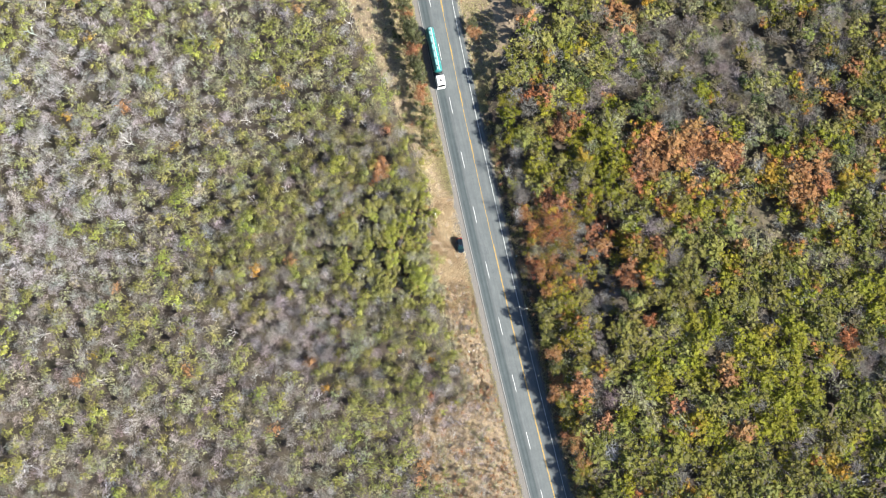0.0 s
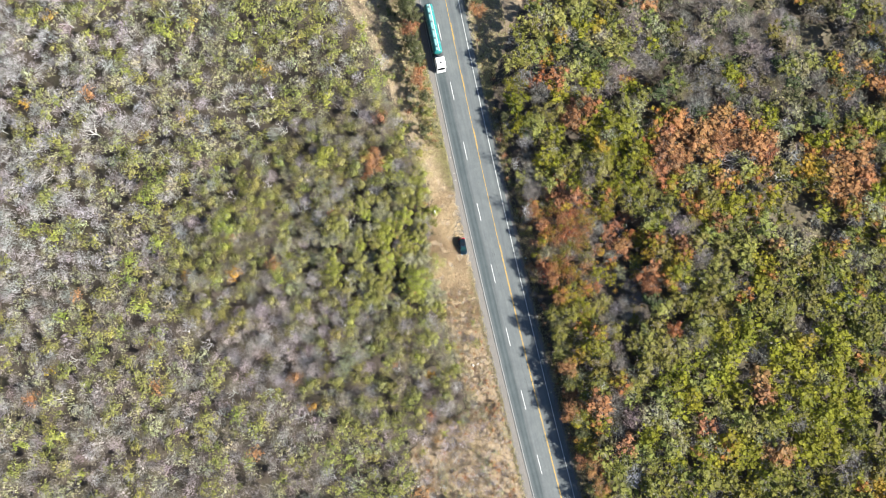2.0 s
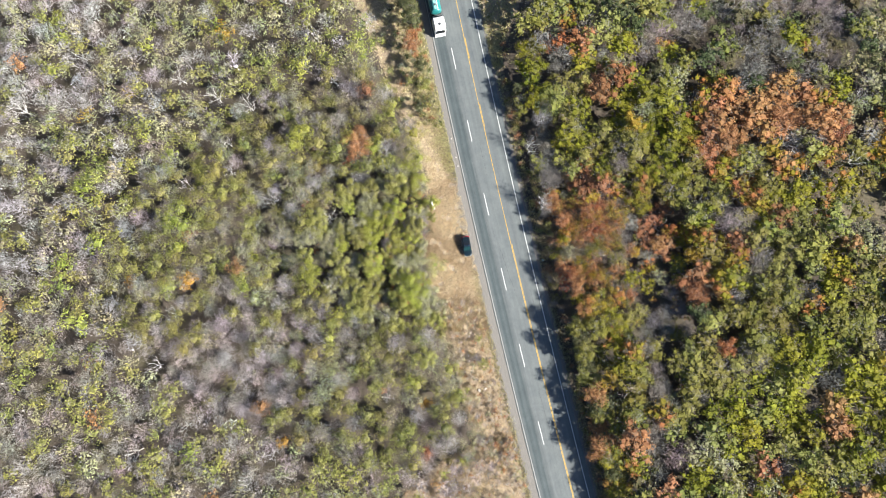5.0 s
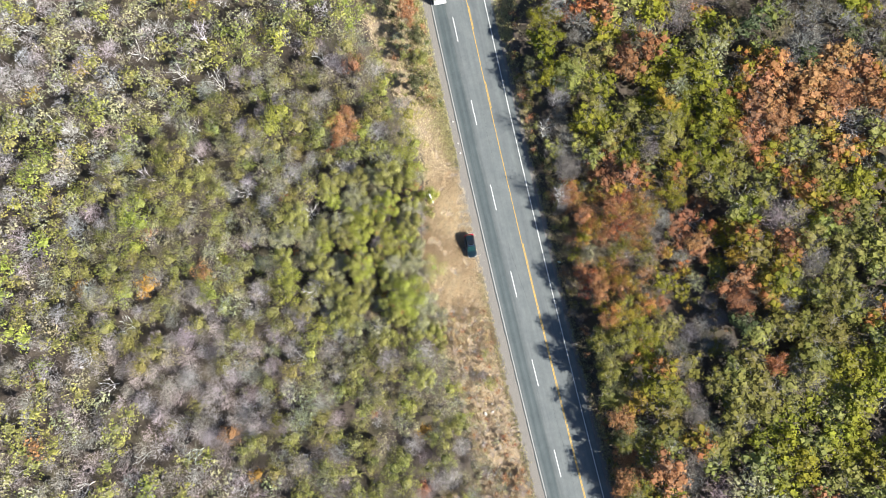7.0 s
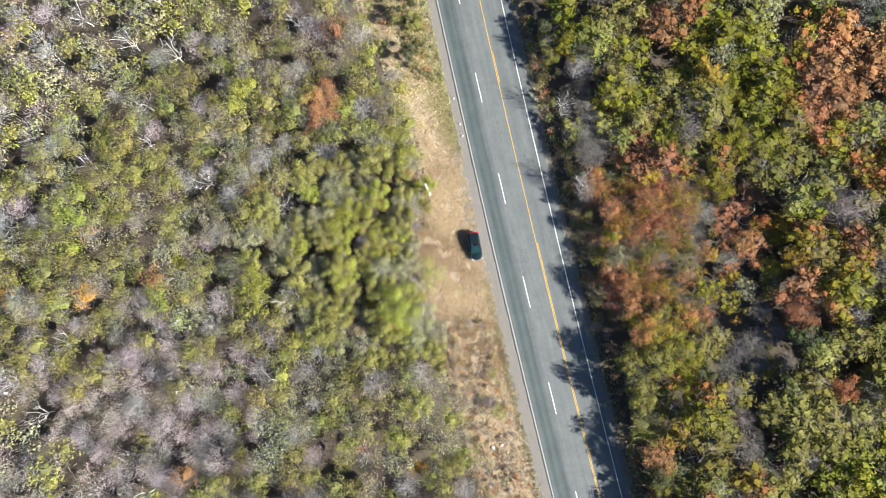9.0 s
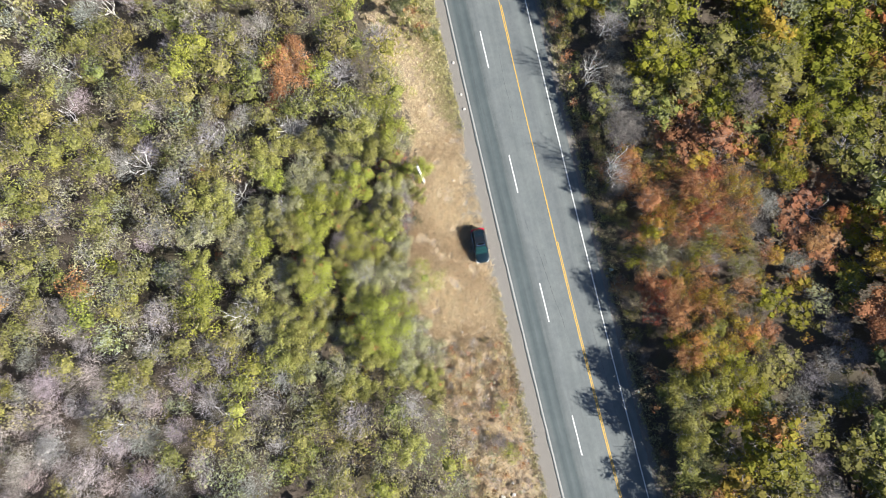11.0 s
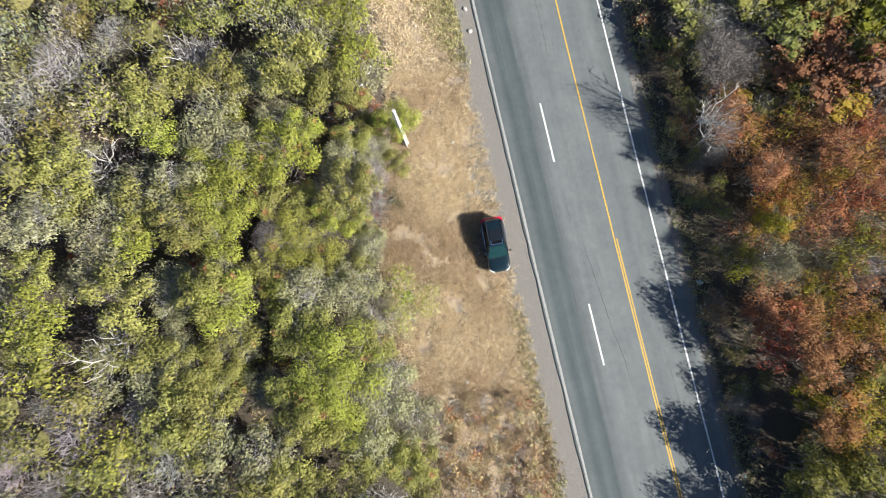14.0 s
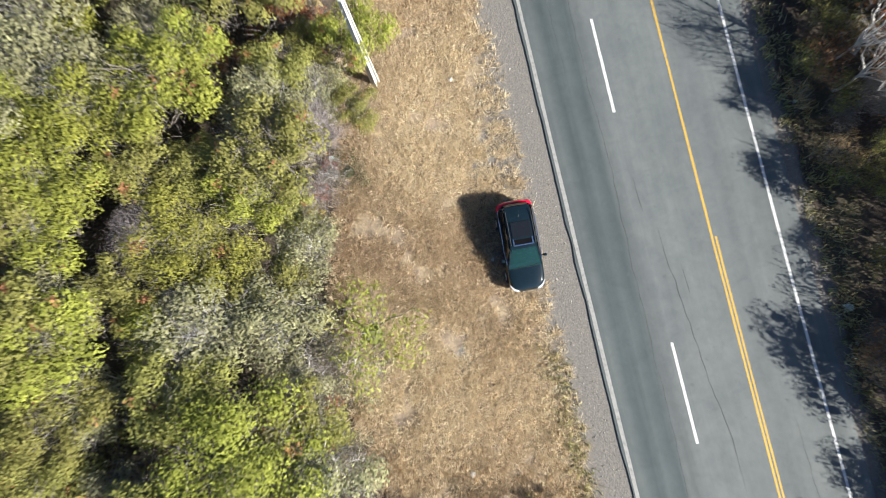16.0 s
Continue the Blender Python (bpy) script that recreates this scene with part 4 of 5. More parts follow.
WEST_STANDS = {
    "grey": ((-112.1, 48.7, 6.5), (-116.7, -2.7, 9.0), (-124.2, 20.3, 8.0), (-128.0, 40.0, 9.0), (-100.0, 14.0, 6.0)),
    "mauve": ((-46.5, -21.5, 7.5), (-35.5, -18.3, 5.7), (-5.1, -31.0, 3.8)),
    "lime": ((-96.2, 70.3, 3.7), (-111.3, 31.3, 2.2), (-80.0, 62.0, 3.0), (-90.0, 52.0, 2.6), (-60.0, 8.0, 3.2)),
    "olive": ((-19.2, -54.3, 6.3), (-30.0, -60.0, 5.0), (-52.0, 30.0, 6.0), (-45.0, 60.0, 7.0)),
}


def stand(x, y, east):
    """The kind of the stand that holds this spot, if there is one."""
    wob = 1 + 0.5 * noise.noise((x * 0.3, y * 0.3, 2.0))
    best, kind = 1.0, ""
    for k, places in (STANDS if east else WEST_STANDS).items():
        for px, py, r in places:
            d = math.hypot(x - px, y - py) / (r * wob)
            if d < best:
                best, kind = d, k
    return kind


def choose(rng, x, y, east):
    here = stand(x, y, east)
    if here and rng.random() < (0.6 if here in ("ash", "sage") else 0.92 if east else 0.3 if here == "mauve" else 0.6):
        return here
    w = np.array([(EAST_MIX if east else WEST_MIX).get(k, 0.0) for k in NAMES])
    for px, py, r, kind, gain in PATCHES:
        d = ((x - px) ** 2 + (y - py) ** 2) / (r * r)
        if d < 4:
            w[NAMES.index(kind)] += gain * math.exp(-d)
    if east and y > 38:
        for k, f in (("moss", 0.6), ("lime", 0.3), ("turning", 0.6), ("gold", 0.3), ("olive", 1.2)):
            w[NAMES.index(k)] *= f
    if east and across(x, y) < 22 and abs(y - 2) < 26:
        for k, f in (("moss", 0.3), ("citron", 0.3), ("lime", 0.3), ("dark", 0.2), ("ash", 0.5)):
            w[NAMES.index(k)] *= f
        w[NAMES.index("tan")] += 0.35
        w[NAMES.index("lace")] += 0.25
    if not east and x > -42 and abs(y - 2) < 24:
        for k, f in (("grey", 0.8), ("mauve", 0.5), ("sage", 1.5), ("olive", 1.0)):
            w[NAMES.index(k)] *= f
        w[NAMES.index("russet")] = w[NAMES.index("gold")] = 0
    n = noise.noise((x * 0.06, y * 0.06, 3.0))
    w[NAMES.index("grey")] *= max(0.15, 1 - 1.6 * n)
    w[NAMES.index("lime")] *= max(0.15, 1 + 1.8 * noise.noise((x * 0.08, y * 0.08, 9.0)))
    return NAMES[rng.choice(len(NAMES), p=w / w.sum())]


def forest_sites():
    """Jittered sites for the woods on both sides, clear of the road, the verge, clearings and chosen trees."""
    rng = np.random.default_rng(5)
    sites = []
    for east, gap, x0, x1 in ((False, 2.65, -146, 12), (True, 3.35, -8, 150), (True, 2.3, 8, 33)):
        for i, y in enumerate(np.arange(-77, 85, gap * 0.87)):
            for x in np.arange(x0, x1, gap) + (gap / 2 if i % 2 else 0):
                px, py = x + rng.uniform(-0.42, 0.42) * gap, y + rng.uniform(-0.42, 0.42) * gap
                u = across(px, py)
                inner = east and abs(py - 2) < 24 and px < 31
                if east and inner != (gap < 3):
                    continue
                if (east and u < east_edge(py) + rng.uniform(0, 1.4)) or (not east and u > west_edge(py) - 0.6 + rng.uniform(-0.8, 0.8)):
                    thin = (not east) and u < -3.2 and (py < -36 or py > 27)
                    if thin and rng.random() < (0.9 if py < 0 else 0.75):
                        kinds = ("mauve", "russet", "sage", "mauve") if py < 0 else ("olive", "sage", "dark", "sage")
                        sites.append((px, py, False, kinds[rng.integers(4)], rng.uniform(0.35, 0.75), rng.uniform(0, 360)))
                    continue
                if any((px - a) ** 2 + (py - b) ** 2 < (r * 0.85) ** 2 for a, b, r in CLEARINGS) or any((px - a) ** 2 + (py - b) ** 2 < r * r for a, b, r in TAKEN):
                    continue
                if rng.random() < (0.05 if east else 0.04):
                    continue
                if thicket(px, py):
                    continue
                # deep gaps in the eastern canopy
                if east and not inner and noise.noise((px * 0.13, py * 0.13, 5.0)) > 0.58:
                    continue
                kind = choose(rng, px, py, east)
                s = rng.uniform(0.78, 1.24) * (1.1 if inner else 1.72 if east else 1.18)
                if not east and u > verge_edge(py):
                    if rng.random() < 0.22:
                        continue
                    s *= rng.uniform(0.5, 0.95)
                if east:
                    low, mid = px < 30 and -7 < py < 8, px < 46 and -16 < py < 14
                    reach = rng.uniform(6.8, 9.2) if py < -6 else rng.uniform(8.6, 11.2)
                    top = min((u - reach) / 1.33, rng.uniform(1.9, 2.7) if low else rng.uniform(2.8, 3.9) if mid or u < 22 and -6 < py < 34 else 9)
                    s = min(s, max(0.45, (top - float(height(px, py))) / KINDS[kind][3]))
                sites.append((px, py, east, local(kind, east), s, rng.uniform(0, 360)))
    for y in np.arange(-72, 80, 1.1):
        for _ in range(3):
            u, py = 12.7 + abs(rng.normal(0, 1.4)), y + rng.uniform(-0.6, 0.6)
            if rng.random() < (0.9 if py > 43 else 0.72 if abs(py + 4) < 22 else 0.3):
                continue
            kinds = ("tan", "ash", "moss", "russet", "tan", "olive")
            sites.append((float(on_road(u, py).x), py, True, kinds[rng.integers(6)], rng.uniform(0.3, 0.49), rng.uniform(0, 360)))
    return sites


def near_site(x, y):
    return ((x + 2) / 34) ** 2 + ((y - 3) / 18.5) ** 2 < 1


def middle_site(x, y):
    return ((x + 2) / 72) ** 2 + ((y - 1) / 44) ** 2 < 1


SITES = forest_sites()
FAR, MIDDLE = [], []
for x, y, east, kind, s, turn in SITES:
    if near_site(x, y):
        if s < 0.5:
            plant(kind, x, y, s * 2.3, turn, "shrub", int(turn) % 2)
        else:
            plant(kind, x, y, max(s, 0.8) if east else s, turn, "tree", int(turn) % 3, tall=s if east else None)
    else:
        (MIDDLE if middle_site(x, y) else FAR).append((x, y, east, kind, s, turn))


def far_woods(name, label, rows, seed, dense, cuts, east_side=False):
    """All the trees of a far wood in one mesh: each a crown of leaves and twigs on a forked trunk."""
    rng = np.random.default_rng(seed)
    V, T, W = [], [], []
    for kind in NAMES:
        for variant in range(5):
            mine = [r for i, r in enumerate(rows) if r[3] == kind and i % 5 == variant]
            if not mine:
                continue
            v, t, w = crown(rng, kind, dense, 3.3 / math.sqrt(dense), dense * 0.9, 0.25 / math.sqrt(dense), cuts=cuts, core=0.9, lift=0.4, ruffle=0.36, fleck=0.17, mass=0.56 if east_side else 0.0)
            if kind in ("dead", "grey"):
                lv, lq, _ = limbs(rng, KINDS[kind][3] * 1.03, KINDS[kind][4] * 1.05, 5 if kind == "dead" else 3, 0.10 if kind == "dead" else 0.045, 3, 3 if kind == "dead" else 1)
                lq = lq[:, [0, 1, 2, 0, 2, 3]].reshape(-1, 3)
                v = np.concatenate([v, lv[lq].reshape(-1, 3)])
                t = np.concatenate([t, np.full((len(lq) * 3, 3), 0.45 if kind == "dead" else 0.31) * np.array([1, 0.98, 0.96])])
                w = np.concatenate([w, np.ones(len(lq), int)])
            pos = np.array([(r[0], r[1]) for r in mine])
            s, a = np.array([r[4] for r in mine]), np.radians([r[5] for r in mine])
            wide = np.maximum(s, 1.25) if east_side else s
            z = height(pos[:, 0], pos[:, 1])
            c, d = np.cos(a)[:, None], np.sin(a)[:, None]
            x = (v[None, :, 0] * c - v[None, :, 1] * d) * wide[:, None] + pos[:, :1]
            y = (v[None, :, 0] * d + v[None, :, 1] * c) * wide[:, None] + pos[:, 1:]
            h = v[None, :, 2] * (s ** (0.62 if east_side else 0.9) * rng.uniform(0.78, 1.3, len(s)))[:, None] + z[:, None]
            V.append(np.stack([x, y, h], -1).reshape(-1, 3))
            shade = rng.uniform(0.86, 1.15, (len(mine), 1, 1)) * np.array([1, 1, 1.0]) + rng.normal(size=(len(mine), 1, 3)) * 0.04
            T.append((t[None] * shade).clip(0.01, 0.9).reshape(-1, 3))
            W.append(np.tile(w, len(mine)))
    V, T, W = np.concatenate(V), np.concatenate(T), np.concatenate(W)
    me = mesh_from(name, V, np.arange(len(V)).reshape(-1, 3), [M_LEAF, M_TWIG], T, W)
    return tagged(new(name, me), label, "forest", kind="stuff")


for rows, west_dense, east_dense, seed, cuts in ((FAR, 142, 270, 21, 1), (MIDDLE, 430, 580, 31, 2)):
    far_woods("dry_forest", "dry tropical forest of grey leafless and olive-green trees", [r for r in rows if not r[2] and r[4] > 0.5], seed, west_dense, cuts)
    far_woods("autumn_forest", "mixed forest of green, rust and yellow autumn trees", [r for r in rows if r[2] and r[4] > 0.5], seed + 1, east_dense, cuts, True)
BRUSH = []
for bx, by, r in CLEARINGS[:3]:
    for k in range(int(r * r * 0.9)):
        a, d = k * 2.4, r * 1.1 * math.sqrt((k + 0.5) / (r * r * 0.9))
        BRUSH.append((bx + d * math.cos(a), by + d * math.sin(a), True, ("sage", "tan", "sage")[k % 3], 0.28 + 0.07 * (k % 3), k * 37.0))
rng = np.random.default_rng(77)
for _ in range(1400):
    x, y = rng.uniform(6, 74), rng.uniform(-36, 50)
    u = across(x, y)
    if u > (16.5 if abs(y) < 14 else 14.2 if abs(y + 4) < 22 else 12.9) and not thicket(x, y) and math.hypot(x - 27.3, y - 32) > 3.2:
        kind = (("sage", "russet", "tan", "moss", "olive", "tan") if u < 24 else ("dark", "turning", "ash", "moss", "olive", "dark"))[rng.integers(6)]
        BRUSH.append((x, y, True, kind, rng.uniform(0.25, 0.5), rng.uniform(0, 360)))
for _ in range(1300):
    y = rng.uniform(-78, -37)
    u = rng.uniform(float(verge_edge(y)), -2.6)
    BRUSH.append((float(on_road(u, y).x), y, False, ("russet", "tan", "mauve", "tan", "sage", "mauve", "ash", "grey", "tan", "mauve")[rng.integers(10)], rng.uniform(0.18, 0.42), rng.uniform(0, 360)))
for _ in range(700):
    x, y = rng.uniform(-46, -9), rng.uniform(-24, 27)
    if across(x, y) < float(west_edge(y)) - 1:
        BRUSH.append((x, y, False, ("sage", "olive", "tan", "mauve", "olive", "sage")[rng.integers(6)], rng.uniform(0.3, 0.5), rng.uniform(0, 360)))
for _ in range(420):
    y = rng.uniform(-38, -8)
    u = rng.uniform(-10.5, -3.0)
    BRUSH.append((float(on_road(u, y).x), y, False, ("russet", "tan", "mauve", "tan", "sage", "ash", "grey", "tan", "tan", "mauve")[rng.integers(10)], rng.uniform(0.18, 0.40), rng.uniform(0, 360)))
for _ in range(260):
    y = rng.uniform(30, 84)
    u = -2.2 - abs(rng.normal(0, 3.0))
    BRUSH.append((float(on_road(u, y).x), y, False, ("olive", "moss", "sage", "dark", "russet")[rng.integers(5)], rng.uniform(0.25, 0.5), rng.uniform(0, 360)))
far_woods("undergrowth", "low dry brush of brown, grey and green bushes along the road", [r for r in FAR + MIDDLE + BRUSH if r[4] <= 0.5], 41, 60, 1)


# ---- grass of the verge ----
def verge_grass():
    rng = np.random.default_rng(8)
    n = 34000
    y = np.concatenate([rng.uniform(-72, 78, int(n * 0.55)), rng.normal(2, 13, n - int(n * 0.55))])
    y = np.concatenate([y, rng.uniform(-72, -36, 7000)])
    w = verge_edge(y)
    u = -1.6 + (w - 1.5 + 1.6) * rng.uniform(0, 1, len(y)) ** 0.9
    x = road_x(y) + u * 1.0246
    lump = np.array([noise.noise((a * 0.55, b * 0.55, 1.0)) + 0.6 * noise.noise((a * 1.7, b * 1.7, 4.0)) for a, b in zip(x, y)])
    lane = np.exp(-(((x + 1.0) / 1.35) ** 2) - ((y - 3.7) / 2.6) ** 2)
    keep = (lump > -0.36) & (rng.uniform(0, 1, len(x)) > lane) & (rng.uniform(0, 1, len(x)) < step(-0.8, -4.2, u) + 0.12)
    x, y, lump = x[keep], y[keep], lump[keep]
    hue = np.array([noise.noise((a * 0.16, b * 0.16, 7.0)) for a, b in zip(x, y)])
    close = (np.abs(y - 2) < 16)
    k = np.where(close, 20, 6)
    fine = np.repeat(np.where(close, 0.55, 0.9), k)
    off = rng.normal(0, 0.075, (k.sum(), 2))
    X, Y = np.repeat(x, k) + off[:, 0], np.repeat(y, k) + off[:, 1]
    Z = height(X, Y) - 0.02
    foot = np.stack([X, Y, Z], 1)
    tall = rng.uniform(0.10, 0.38, len(X)) * np.repeat(0.75 + 0.7 * np.clip(lump, 0, 1), k)
    lay = np.repeat(rng.normal(0, 0.09, (len(x), 2)), k, 0)
    off = off + lay * 0.6
    tip = foot + np.stack([rng.normal(0, 0.10, len(X)) + off[:, 0] * 1.4, rng.normal(0, 0.10, len(X)) + off[:, 1] * 1.4, tall], 1)
    v = rods(rng, foot, tip, rng.uniform(0.016, 0.034, len(X)) * fine)
    straw, tan, rust = np.array((0.72, 0.61, 0.43)), np.array((0.52, 0.41, 0.27)), np.array((0.31, 0.215, 0.15))
    h = np.repeat(np.clip(0.26 + 0.9 * hue - 0.0085 * np.clip(y + 8, -45, 30) - 0.022 * np.clip(y + 8, -14, 0), 0, 1), k)[:, None] + rng.normal(0, 0.22, (len(X), 1))
    tint = np.where(h < 0.62, straw + (tan - straw) * np.clip(h / 0.62, 0, 1), tan + (rust - tan) * np.clip((h - 0.62) / 0.5, 0, 1)) * rng.uniform(0.85, 1.15, (len(X), 1)) * np.repeat(rng.uniform(0.85, 1.18, len(x)), k)[:, None]
    me = mesh_from("dry_grass", v, np.arange(len(v)).reshape(-1, 3), [M_STRAW], np.repeat(tint.clip(0.02, 0.8), 3, 0))
    tagged(new("dry_grass", me), "straw-coloured dry grass tufts on the verge", "grass", kind="stuff")


verge_grass()


def edge_grass():
    """Greener tufts along the edges of the asphalt and under the eastern trees."""
    rng = np.random.default_rng(9)
    y1 = np.concatenate([rng.uniform(-70, -1, 900), 18 + 64 * rng.uniform(0, 1, 8500) ** 0.75])
    u1 = np.where(y1 < 0, -2.3 + rng.normal(0, 0.35, len(y1)), -1.5 - np.abs(rng.normal(0, 5.5, len(y1))) * np.clip((y1 - 12) / 40, 0.1, 1))
    y2 = rng.uniform(-70, 78, 2600)
    u2 = 12.0 + np.abs(rng.normal(0, 1, len(y2))) * np.where(y2 > 45, 4.0, 1.3)
    y3 = rng.uniform(44, 82, 3200)
    u3 = rng.uniform(11.8, 12.6 + 9.0 * np.clip((y3 - 44) / 18, 0.2, 1))
    y, u = np.concatenate([y1, y2, y3]), np.concatenate([u1, u2, u3])
    x = road_x(y) + u * 1.0246
    k = 6
    X, Y = np.repeat(x, k) + rng.normal(0, 0.12, len(x) * k), np.repeat(y, k) + rng.normal(0, 0.12, len(x) * k)
    foot = np.stack([X, Y, height(X, Y) - 0.02], 1)
    tip = foot + np.stack([rng.normal(0, 0.18, len(X)), rng.normal(0, 0.18, len(X)), rng.uniform(0.15, 0.45, len(X))], 1)
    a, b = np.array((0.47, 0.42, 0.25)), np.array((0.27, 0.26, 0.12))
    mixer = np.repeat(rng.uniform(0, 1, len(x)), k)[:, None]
    # north of y = 20 the sunlit look is put into the tint
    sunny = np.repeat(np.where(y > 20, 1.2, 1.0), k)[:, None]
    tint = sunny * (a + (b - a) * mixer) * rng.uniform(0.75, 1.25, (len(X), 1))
    v = rods(rng, foot, tip, rng.uniform(0.022, 0.055, len(X)))
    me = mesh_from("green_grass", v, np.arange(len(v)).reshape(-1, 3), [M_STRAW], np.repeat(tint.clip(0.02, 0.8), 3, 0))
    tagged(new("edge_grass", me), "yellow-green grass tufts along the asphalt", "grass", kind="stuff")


edge_grass()


# ---- stones and litter ----
def pebble(bm, p, r, rng):
    made = bmesh.ops.create_icosphere(bm, subdivisions=1, radius=r, matrix=Matrix.Translation(p) @ Matrix.Rotation(rng.uniform(0, 6), 4, "Z") @ Matrix.Diagonal((rng.uniform(0.8, 1.5), 1, rng.uniform(0.45, 0.8), 1)))
    for v in made["verts"]:
        v.co += Vector((rng.uniform(-1, 1), rng.uniform(-1, 1), rng.uniform(-1, 1))) * r * 0.18


def stones():
    rng = random.Random(11)
    mat = Nodes("stone", 0.9, 0, 0.2)
    n = mat.noise(6, 6)
    mat.colour(mat.ramp(mat.add("NewGeometry").outputs["Random Per Island"], (0.0, (0.16, 0.145, 0.125)), (0.7, (0.28, 0.255, 0.225)), (1.0, (0.48, 0.46, 0.43))))
    mat.bump(n, 0.5, 0.02)
    bm = bmesh.new()
    for _ in range(1700):
        y = rng.gauss(3, 10) if rng.random() < 0.6 else rng.uniform(-60, 60)
        u = -rng.uniform(0.4, 3.4) if rng.random() < 0.75 else -rng.uniform(3, 10)
        p = on_road(u, y)
        pebble(bm, (p.x, p.y, float(height(p.x, p.y)) + 0.01), rng.uniform(0.014, 0.04), rng)
    tagged(part("gravel_stones", bm, mat.mat), "pale loose stones scattered on the gravel shoulder", "stones", kind="stuff")
    for x, y, r in ((-4.3, 12.2, 0.16), (2.9, -25.2, 0.22), (1.7, -26.9, 0.30), (3.0, -26.6, 0.26), (-7.3, 21.8, 0.14), (-2.8, 21.5, 0.2), (-3.2, 23.4, 0.18), (-3.2, -6.9, 0.17), (-4.2, 27.6, 0.2)):
        bm = bmesh.new()
        pebble(bm, (0, 0, 0), r, rng)
        ob = part("boulder", bm, mat.mat)
        ob.matrix_basis = pose(x, y, float(height(x, y)) + r * 0.3)
        tagged(ob, "pale loose stone lying in the dry grass", "stone", "loose stones")


stones()
M_LITTER = plain("pale_plastic", (0.55, 0.68, 0.68), 0.4, wear=0.2)


def litter(x, y, s, turn):
    """A crumpled scrap of plastic sheet."""
    rng = random.Random(int(x * 100))
    bm = bmesh.new()
    grid = [[bm.verts.new(((i - 1.5) * s * 0.4 + rng.uniform(-0.1, 0.1) * s, (j - 1.5) * s * 0.3 + rng.uniform(-0.1, 0.1) * s, rng.uniform(0.02, 0.3) * s)) for j in range(4)] for i in range(4)]
    for i in range(3):
        for j in range(3):
            if (i, j) != (2, 2):
                bm.faces.new((grid[i][j], grid[i + 1][j], grid[i + 1][j + 1], grid[i][j + 1]))
    bmesh.ops.solidify(bm, geom=bm.faces[:], thickness=0.01)
    ob = part("litter", bm, M_LITTER)
    ob.matrix_basis = pose(x, y, float(height(x, y)) + 0.02, 0, 0, turn)
    tagged(ob, "crumpled scrap of pale blue plastic on the ground", "litter", "litter beside the road")


for x, y, s, turn in ((15.85, 0.9, 0.5, 20), (16.2, -0.9, 0.22, 70), (15.9, -1.6, 0.2, 10), (13.6, 11.5, 0.22, 40), (16.8, 14.2, 0.4, 60), (-9.9, 8.0, 0.4, 10), (-2.2, 3.2, 0.16, 80), (17.9, -8.8, 0.25, 0), (18.9, -14.5, 0.22, 30)):
    litter(x, y, s, turn)


# ---- the pole ----
def concrete_pole():
    m = Nodes("concrete", 0.85, 0, 0.2)
    n = m.noise(4, 7, 0.6)
    m.colour(m.ramp(n, (0.3, (0.36, 0.35, 0.33)), (0.7, (0.52, 0.51, 0.48))))
    m.bump(n, 0.25, 0.02)
    root = tagged(new("utility_pole"), "tapered pale concrete pole at the forest edge", "pole")
    bm = bmesh.new()

    def ring(z, a, b, t):
        return [Vector((x, y, z)) for x, y in ((-a, -b), (a, -b), (a, -b + t), (t * 0.5, -b + t * 1.4), (t * 0.5, b - t * 1.4), (a, b - t), (a, b), (-a, b), (-a, b - t), (-t * 0.5, b - t * 1.4), (-t * 0.5, -b + t * 1.4), (-a, -b + t))]

    loft(bm, [ring(z, 0.14 - 0.008 * z, 0.17 - 0.009 * z, 0.065 - 0.003 * z) for z in (-0.6, 2, 4, 6, 7.7)])
    part("shaft", bm, m.mat, root)
    bm = bmesh.new()
    box(bm, -0.10, 0.10, -0.12, 0.12, 7.7, 7.78, 0.02)
    part("cap", bm, m.mat, root)
    bm = bmesh.new()
    for z in (6.6, 7.2):
        cyl(bm, (0, -0.22, z), (0, 0.22, z), 0.02, n=8)
    part("bolt", bm, plain("galvanised_steel", (0.45, 0.46, 0.47), 0.45, 0.8), root)
    up = Vector((-0.75, 0.35, 7.65)).to_track_quat("Z", "X").to_matrix().to_4x4()
    root.matrix_basis = Matrix.Translation((-7.95, 11.8, float(height(-7.95, 11.8)))) @ up


concrete_pole()


# ---- vehicles ----
def car_paint(name, col, rough=0.18):
    m = Nodes(name, rough, 0.1, 0.4)
    m.colour(m.ramp(m.noise(3, 4), (0.35, tuple(c * 0.9 for c in col)), (0.65, col)))
    m.put(m.bsdf, "Coat Weight", 0.8)
    m.put(m.bsdf, "Roughness", m.ramp(m.noise(9, 6, 0.7), (0.35, rough), (0.7, rough + 0.08)))
    return m.mat


def glass(name, col):
    m = Nodes(name, 0.04, 0, 0.5)
    m.colour(col)
    m.put(m.bsdf, "Transmission Weight", 0.8)
    m.put(m.bsdf, "IOR", 1.45)
    return m.mat


M_NAVY = car_paint("dark_navy_car_paint", (0.005, 0.012, 0.016), 0.07)
M_BLACKGLASS = plain("black_glass", (0.008, 0.009, 0.011), 0.06, 0, 0.6, 0.05)
M_SCREEN = glass("green_tinted_glass", (0.03, 0.12, 0.12))
M_TYRE = plain("rubber", (0.02, 0.02, 0.021), 0.85)
M_RIM = plain("alloy", (0.55, 0.56, 0.58), 0.3, 0.9)
M_RED = plain("red_lamp", (0.62, 0.012, 0.045), 0.15, 0, 0.6, 0.05)
M_LAMP = plain("clear_lamp", (0.75, 0.77, 0.80), 0.12, 0.2, 0.6, 0.05)
